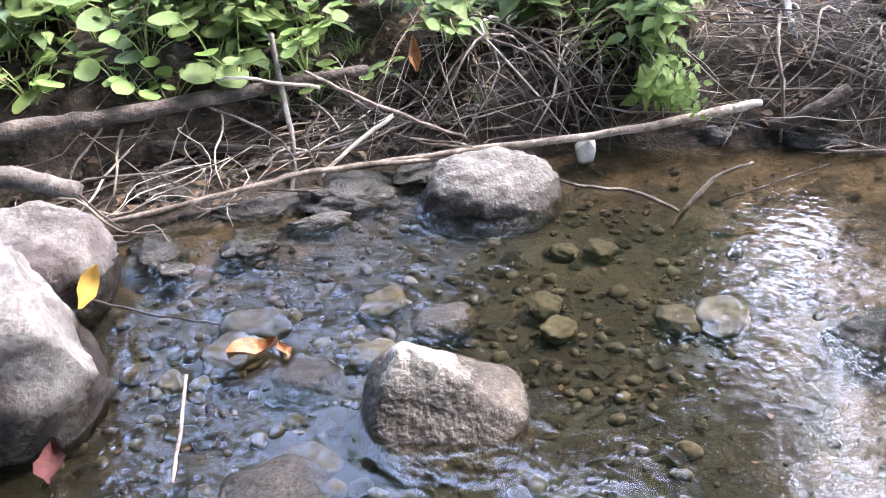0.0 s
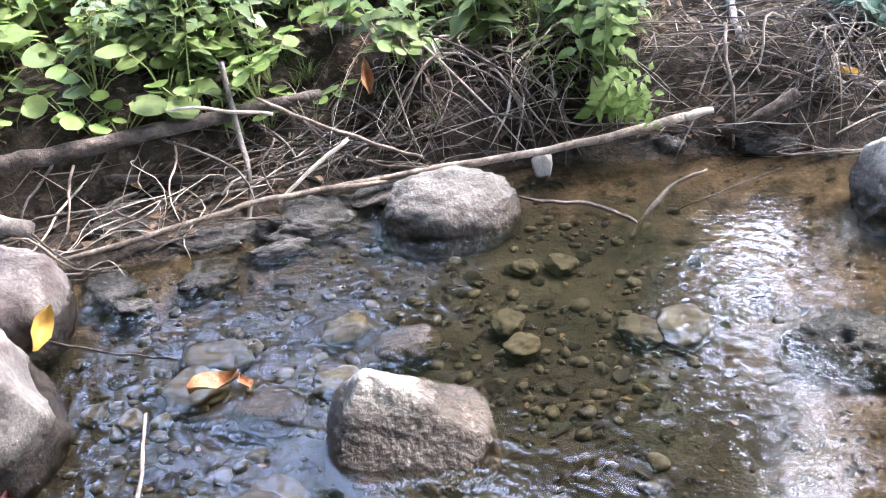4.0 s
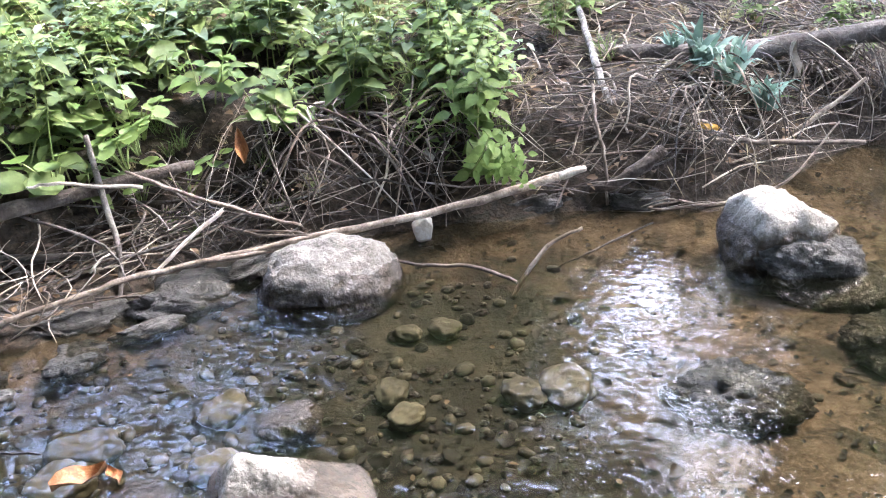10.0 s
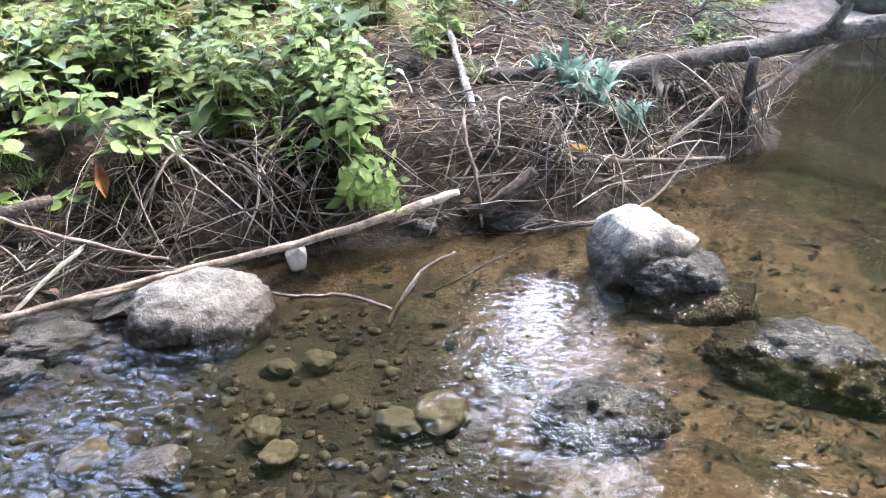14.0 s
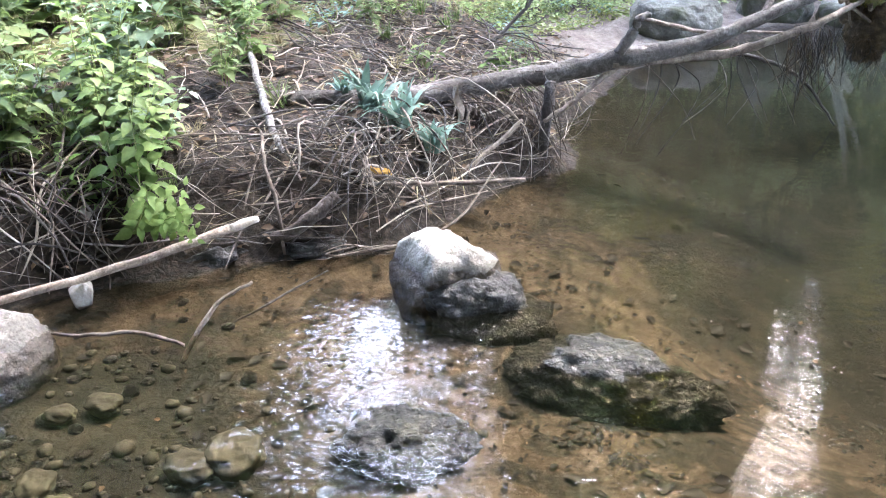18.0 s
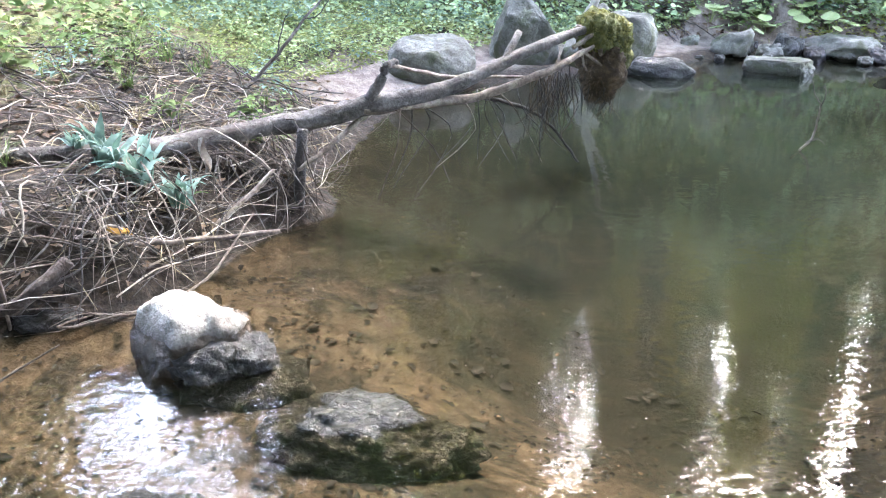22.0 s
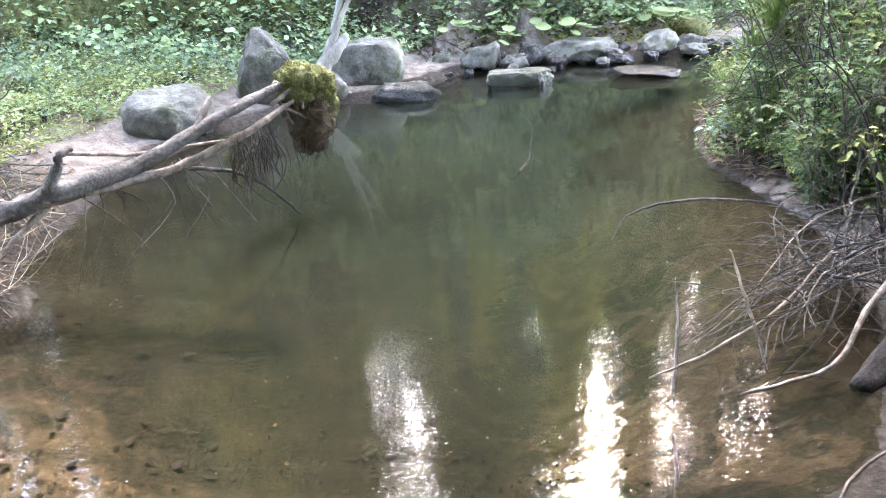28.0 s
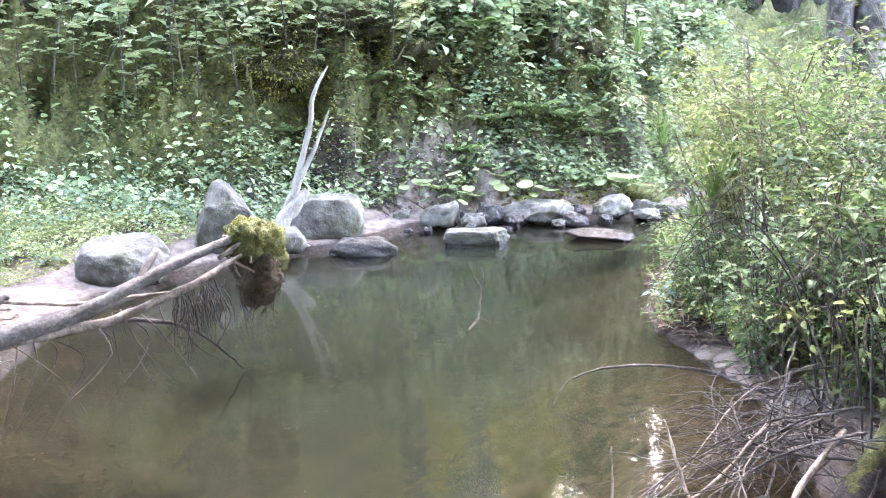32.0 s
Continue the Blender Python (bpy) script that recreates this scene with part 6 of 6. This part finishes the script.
for k in range(34):
    t = rr.random()
    foot = Vector((5.0 + 0.95 * t + rr.gauss(0, 0.1), 0.42 + 0.62 * t + rr.gauss(0, 0.1), 0.0))
    foot.z = max(0.0, ground_z(foot.x, foot.y)) + rr.uniform(0.12, 0.42)
    tip = Vector((4.4 + 0.95 * rr.random(), 0.78 + 0.5 * rr.random(), rr.uniform(-0.03, 0.16)))
    mid1, mid2 = foot.lerp(tip, 0.33), foot.lerp(tip, 0.68)
    mid1 += Vector((rr.gauss(0, 0.07), rr.gauss(0, 0.08), rr.uniform(-0.04, 0.10)))
    mid2 += Vector((rr.gauss(0, 0.07), rr.gauss(0, 0.08), rr.uniform(-0.04, 0.12)))
    r = rr.uniform(0.0028, 0.0072)
    limb = stick("limb", [foot, mid1, mid2, tip], [r, r * 0.9, r * 0.7, r * 0.35], (TWIG, BARK, DULLBARK, WETBARK)[k % 4], "", parent=brush, sides=6, rings=5, wobble=0.005, seed=k)
    for j in range(7):
        q = rr.uniform(0.1, 0.95)
        p = foot.lerp(mid1, q * 3) if q < 0.333 else mid1.lerp(mid2, q * 3 - 1) if q < 0.667 else mid2.lerp(tip, q * 3 - 2)
        a, L = rr.uniform(0, 2 * math.pi), rr.uniform(0.10, 0.38)
        d = Vector((math.cos(a), math.sin(a), rr.uniform(-0.5, 0.55))) * L + (tip - foot) * 0.12
        e = p + d
        e.z = max(e.z, -0.01)
        stick("twig", [p, p + d * 0.4 + Vector((rr.gauss(0, 0.02), rr.gauss(0, 0.02), rr.uniform(-0.01, 0.04))), p + d * 0.75 + Vector((rr.gauss(0, 0.02), rr.gauss(0, 0.02), 0.0)), e],
              [r * 0.55, r * 0.5, r * 0.4, 0.0012], (DULLBARK, BARK, WETBARK)[j % 3], "", parent=limb, sides=5, rings=3, wobble=0.003, seed=k * 9 + j)
stick("branch", [(5.84, 1.04, 0.12), (5.88, 1.37, 0.17), (5.81, 1.59, 0.19), (5.68, 1.88, 0.17), (5.53, 2.04, 0.11), (5.36, 2.06, 0.01)], [0.009, 0.009, 0.008, 0.007, 0.005, 0.002], BARK, "thin bare branch arching out over the water", seed=41)
stick("branch", [(5.2, 0.62, 0.3), (4.75, 0.68, 0.22), (4.5, 0.72, 0.1), (4.26, 0.97, 0.02)], [0.012, 0.012, 0.01, 0.005], TWIG, "bare grey branch bending down to the water", seed=42)
stick("branch", [(4.73, 1.21, 0.38), (4.66, 1.14, 0.3), (4.56, 1.02, 0.13), (4.5, 0.95, 0.0)], [0.003, 0.006, 0.007, 0.006], TWIG, "pale crooked stick in the brushwood", seed=43)
stick("branch", [(5.1, 0.9, 0.3), (4.7, 1.0, 0.16), (4.39, 1.13, 0.1), (4.2, 1.3, 0.02)], [0.008, 0.008, 0.006, 0.003], TWIG, "thin dry branch over the water", seed=44)
stick("log", [(5.75, 0.42, 0.29), (5.3, 0.49, 0.19), (4.88, 0.56, 0.085), (4.58, 0.625, -0.02)], [0.056, 0.053, 0.05, 0.046], DULLBARK, "dark wet log end lying in the water", "log", 12, 0.006, 45)
stick("moss_strip", [(5.62, 0.445, 0.275), (5.35, 0.487, 0.218), (5.1, 0.53, 0.158), (4.9, 0.56, 0.105)], [0.042, 0.048, 0.046, 0.024], MOSS, "yellow-green moss along the dark log", "moss", 12, 0.008, 49)
rock("moss_clump", (5.55, 0.46, 0.30), (0.24, 0.16, 0.10), MOSS, "green moss on the dark log", 120, 10, (0, 0), [], 4, 0.3, 0.2, "moss")
stick("branch", [(3.62, 0.94, -0.05), (3.7, 0.98, 0.05), (3.76, 1.02, 0.12)], [0.006, 0.006, 0.004], TWIG, "short pale stick standing in the water", seed=46)
stick("branch", [(3.7, 0.5, 0.03), (3.85, 0.5, 0.08), (4.1, 0.4, 0.14)], [0.006, 0.006, 0.005], TWIG, "thin pale stick leaning over the water", seed=47)
stick("branch", [(4.13, 1.18, -0.03), (4.4, 1.28, 0.08), (4.58, 1.36, 0.14), (4.7, 1.42, 0.22)], [0.006, 0.006, 0.004, 0.002], WETBARK, "thin dark twig standing in the water", seed=48)

# ---- single fallen leaves, stalks and specks ----
def dead_leaf(size, seed, label, mat, at, turns, wide=0.55):
    rr = random.Random(seed)
    verts, faces = [], []
    for j in range(7):
        t = j / 6
        w = size * wide * 0.5 * math.sin(math.pi * min(1, 0.06 + t * 0.94)) * rr.uniform(0.75, 1.1)
        for s in (-1, -0.5, 0, 0.5, 1):
            verts.append((s * w, (t - 0.5) * size, size * (0.18 * abs(s) ** 1.5 + 0.06 * math.sin(t * 7) + rr.uniform(-0.012, 0.012))))
    for j in range(6):
        for i in range(4):
            q = j * 5 + i
            faces.append((q, q + 1, q + 6, q + 5))
    ob = mesh_part("fallen_leaf", verts, faces, mat)
    ob.matrix_world = pose(*at, *turns)
    return tagged(ob, label, "leaf")


dead_leaf(0.15, 1, "orange-brown curled leaf floating on the water", ORANGE, (-0.36, 2.56, 0.012), (0, 0, -70), 0.6)
dead_leaf(0.08, 2, "orange leaf floating on the water", ORANGE, (-0.27, 2.55, 0.014), (0, 12, 30), 0.6)
dead_leaf(0.15, 3, "brown dry leaf hanging in the twigs", ORANGE, (0.11, 4.02, 0.42), (75, 0, 8), 0.36)
dead_leaf(0.10, 4, "orange leaf lying on the twigs", YELLOW, (2.05, 3.87, 0.25), (20, 0, 70), 0.6)
dead_leaf(0.15, 5, "yellow leaf stuck to the boulder", YELLOW, (-0.93, 2.83, 0.11), (50, 40, 20), 0.5)
dead_leaf(0.07, 6, "white withered leaf on the bank", WHITE, (0.86, 4.0, 0.26), (60, 0, 40), 0.7)
dead_leaf(0.16, 7, "pale dry strip of bark among the leaves", DRYWOOD, (2.56, 4.13, 0.42), (70, 10, 20), 0.3)
dead_leaf(0.12, 8, "dark red leaf on the stones", material("red_leaf", [(0.02, 0.005, 0.005), (0.045, 0.01, 0.009), (0.075, 0.0225, 0.02)], 14.0), (-0.7, 1.98, 0.14), (5, 0, 15), 0.7)
stick("stalk", [(-0.46, 2.03, 0.02), (-0.46, 2.15, 0.07), (-0.47, 2.31, 0.13)], [0.005, 0.005, 0.004], TWIG, "pale straight plant stalk leaning over the water", "stalk", seed=50)
stick("branch", [(-1.0, 2.86, 0.06), (-0.75, 2.78, 0.035), (-0.5, 2.72, 0.01)], [0.004, 0.004, 0.003], WETBARK, "thin dark twig lying over the riffle", seed=51)
v, f = leaf_cloud(np.stack([np.random.RandomState(3).uniform(2.4, 8.0, 110), np.random.RandomState(4).uniform(1.6, 5.2, 110), np.full(110, 0.003)], 1), np.random.RandomState(5).normal(0, 1, (110, 3)) * (1, 1, 0), np.tile((0, 0, 1.0), (110, 1)), 0.009, 0.008, 0.02, 0)
tagged(mesh_part("floating_specks", v, f, WHITE), "tiny pale specks floating on the pool", "specks", kind="stuff")


# ---- the wood around ----
def tree(height, girth, crown_from, leaves, seed, label, mat, wide=0.17, leaf=0.18, limbs=22):
    """A trunk with limbs and a loose crown of many leaves."""
    rr = random.Random(seed)
    base = tagged(new("tree"), label, "tree", "trees of the wood")
    line = [(rr.gauss(0, 0.008) * height * k / 6, rr.gauss(0, 0.008) * height * k / 6, height * k / 6 - 0.3) for k in range(7)]
    v, f = tube(line, [girth * (1 - 0.75 * k / 6) * (1.35 if k == 0 else 1) for k in range(7)], 12, 0.01, 4, seed)
    wood = [(v, f)]
    P, D, N, L = [], [], [], []
    for k in range(limbs):
        t = crown_from + (0.98 - crown_from) * (k + rr.random()) / limbs
        p = Vector((0, 0, t * height))
        a = k * 2.4 + rr.uniform(-0.4, 0.4)
        out = height * wide * (1.15 - 0.75 * (t - crown_from) / (1 - crown_from)) * rr.uniform(0.6, 1.2)
        d = Vector((math.cos(a), math.sin(a), 0))
        line = [p, p + d * out * 0.5 + Vector((0, 0, out * 0.15)), p + d * out + Vector((0, 0, out * rr.uniform(-0.15, 0.3)))]
        wood.append(tube(line, [girth * 0.25, girth * 0.15, girth * 0.04], 5, 0.02, 3, k))
        for j in range(leaves // limbs):
            q = rr.uniform(0.15, 1.05)
            c = p + d * out * q + Vector((0, 0, out * 0.15 * q))
            s = out * 0.28
            P.append(c + Vector((rr.gauss(0, s), rr.gauss(0, s), rr.gauss(0, max(s * 0.55, 0.2)))))
            D.append((rr.gauss(0, 1), rr.gauss(0, 1), rr.gauss(-0.3, 0.4)))
            N.append((rr.gauss(0, 0.7), rr.gauss(0, 0.7), 1))
            L.append(leaf * rr.uniform(0.6, 1.5))
    L = np.array(L)
    v, f = leaf_cloud(P, D, N, L, L * 0.7)
    mesh_part("crown", v, f, mat, base)
    v, f = joined(wood)
    mesh_part("trunk", v, f, BARK, base)
    return base


COLUMN = "tall narrow tree with dense green branches down the trunk"
BARE = "tall slender tree with a bare grey trunk and green crown"
SHADE_TREE = "unseen broad tree with a wide green crown, added to shade the stream"
trees = [tree(17, 0.17, 0.16, 5200, 1, COLUMN, DARKLEAF, 0.048, 0.24, 40), tree(18, 0.20, 0.55, 5500, 2, BARE, GREEN, 0.12, 0.24), tree(12, 0.12, 0.25, 6000, 3, "slender tree with a yellow-green crown", LIME, 0.085, 0.2, 30),
         # the young tree's leaves are coloured paler, as if the sun reached them
         tree(9, 0.09, 0.10, 5000, 4, "young tree with low branches, sunlight put into their light green", leaf_material("sun_painted_wood_leaf", (0.14, 0.20, 0.075), (0.34, 0.40, 0.19)), 0.10, 0.17, 26), tree(14, 0.25, 0.5, 24000, 5, SHADE_TREE, GREEN, 0.32, 0.30, 34),
         tree(20, 0.19, 0.74, 1500, 6, "tall straight tree with a bare brown trunk", GREEN, 0.06, 0.22, 14),
         # bright yellow leaf colour stands in for sun on these trees
         tree(9, 0.08, 0.12, 5500, 7, "young tree with sunlight painted into its yellow-green leaves", leaf_material("sun_painted_yellow_leaf", (0.30, 0.33, 0.04), (0.50, 0.48, 0.09)), 0.08, 0.17, 26)]


def ring(bearings, far, kinds, seed):
    """Trees round the middle of the stream, by bearing from north in degrees."""
    rr = random.Random(seed)
    out = []
    for b in bearings:
        a, r = radians(b), far * rr.uniform(0.94, 1.08)
        ox, oy = (0.6, 2.6) if b < 26 else (3.4, 1.7)
        out.append((ox + math.sin(a) * r, oy + math.cos(a) * r, rr.choice(kinds)))
    return out


# gaps in the wood through which the sky shows: a place, and the bearings between which it is open
CLEARINGS = [(-0.4, 2.1, -31, -4), (0.8, 2.0, -5, 27), (1.2, 2.65, 20.0, 24.0), (2.5, 1.8, 47.5, 52.5), (3.93, 1.3, 61.5, 62.6), (4.3, 0.9, 68.0, 84.0)]
HALF = (0.95, 0.9, 0.95, 0.85, 4.5, 0.2, 0.8)


def is_clear(x, y, kind):
    for ox, oy, b0, b1 in CLEARINGS:
        far = math.hypot(x - ox, y - oy)
        b = math.degrees(math.atan2(x - ox, y - oy))
        w = math.degrees(math.atan2(HALF[kind], far))
        if b0 - w < b < b1 + w:
            return False
    return True


rr = random.Random(8)
SPOTS = []
for far, step, kinds in ((11.5, 3.4, (0, 0, 3, 2)), (15.0, 3.0, (0, 0, 2)), (20.0, 2.6, (0, 1, 0)), (26.0, 2.2, (0, 0, 0))):
    b = -62.0
    while b < (79 if far < 18 else 98):
        a = radians(b + rr.uniform(-0.8, 0.8))
        r = far * rr.uniform(0.92, 1.08)
        ox, oy = (0.6, 2.6) if b < 29 else (3.4, 1.7)
        kind = rr.choice(kinds)
        x, y = ox + math.sin(a) * r, oy + math.cos(a) * r
        if far < 18 and 29 < b < 69:
            b += step * 0.9
        elif is_clear(x, y, kind):
            SPOTS.append((x, y, kind))
            b += step * 0.9
        b += step * 0.1
HIGH = ring((-10, -7, -4, -1, 2, 5, 8, 10.5, 13, 16.2, 29.5, 31), 13.0, (3,), 6)
WEST = ring((-29, -25, -21, -17, -13), 15.0, (3,), 7)
LOW = ring((15, 17, 19, 21, 23, 46.2, 47.5, 49, 50.5, 52), 15.0, (3,), 4)
FILL = ring((45.5, 46.8, 48, 49.2, 51, 60.5, 61.4, 62.3, 63.2, 64.5, 66, 67.3, 68.5, 69.5, 70.5, 71.5, 72.5, 73.5, 74.5, 75.5, 76.5, 77.5), 13.0, (3, 2, 3), 5)
# small trees added to block open sky from glaring white in the water
EDGE = ring((44.0, 45.0, 46.0, 47.0, 48.0, 49.0), 11.0, (3,), 9) + [(6.9, 10.7, 3), (7.2, 11.0, 3), (6.6, 10.15, 3), (7.3, 10.5, 3)]
NEAR = [(10.0, 9.2, 3), (10.6, 9.8, 3), (11.2, 10.4, 3), (11.9, 11.1, 3), (10.8, 10.4, 3), (11.6, 11.4, 3), (6.1, 10.9, 3), (6.6, 10.3, 3), (7.2, 9.8, 3), (5.6, 11.4, 3), (5.8, 10.2, 3), (6.3, 9.7, 3)]
LOW += NEAR + EDGE
SPOTS += LOW + HIGH + FILL + WEST
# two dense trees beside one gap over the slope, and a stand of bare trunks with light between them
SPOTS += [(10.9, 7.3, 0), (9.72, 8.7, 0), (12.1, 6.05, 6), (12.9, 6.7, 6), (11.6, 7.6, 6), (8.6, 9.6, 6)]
TRUNKS = []
for row, (far, step) in enumerate(((13.0, 1.5), (17.0, 1.25), (23.0, 1.0))):
    b = 67.0 + 0.4 * row
    while b < 86:
        r = far * rr.uniform(0.92, 1.08)
        TRUNKS.append((4.3 + math.sin(radians(b)) * r, 0.9 + math.cos(radians(b)) * r, 5))
        b += step * rr.uniform(0.7, 1.5)
SPOTS += TRUNKS + [(6.6, 17.2, 1)]
# unseen trees added behind the near bank, to darken faces turned that way
for far, step in ((9.5, 7.0), (13.0, 6.0)):
    b = 135.0
    while b < 296:
        a, r = radians(b), far * rr.uniform(0.9, 1.1)
        SPOTS.append((1.0 + math.sin(a) * r, 0.6 + math.cos(a) * r, (0, 3, 0)[len(SPOTS) % 3]))
        b += step * rr.uniform(0.8, 1.2)
# kind 4: unseen broad crowns added to keep skylight and sun off the stream
SPOTS += [(7.0, 10.1, 0), (3.8, -3.2, 4), (-3.6, 0.4, 4), (0.0, -3.8, 4), (-7.5, 2.0, 4), (6.0, -1.4, 4), (12.0, -4.0, 4), (0.6, -1.5, 4), (3.4, -1.5, 4), (-2.6, -1.0, 4), (-8.0, -4.0, 4), (-6.5, 6.0, 4), (1.5, -6.5, 4), (3.0, -9.0, 0), (-6.0, -9.0, 0), (11.0, -9.0, 0), (-12.0, 4.0, 0), (19.0, -4.0, 0), (-10.0, 9.5, 0), (24.0, -2.0, 0), (-15.0, -4.0, 0)]
first = set()
for k, (x, y, kind) in enumerate(SPOTS):
    ob = trees[kind] if kind not in first else copy_thing(trees[kind], pose(0, 0, 0))
    first.add(kind)
    put(ob, x, y, 77 * k, -0.1, (0, 0), 0.6 if kind == 6 else 0.36 if (x, y, kind) in EDGE else 0.48 if (x, y, kind) in NEAR else 0.45 if (x, y, kind) in WEST else 0.24 if (x, y, kind) in FILL and y < 6.3 else 0.45 if (x, y, kind) in FILL else 1.1 if (x, y, kind) in HIGH else 0.56 if (x, y, kind) in LOW and x > 8 else 0.5 if (x, y, kind) in LOW else 1.25 if y > -1.6 and kind == 4 and -3 < x < 7 else 0.85 + 0.3 * ((k * 37) % 10) / 10)
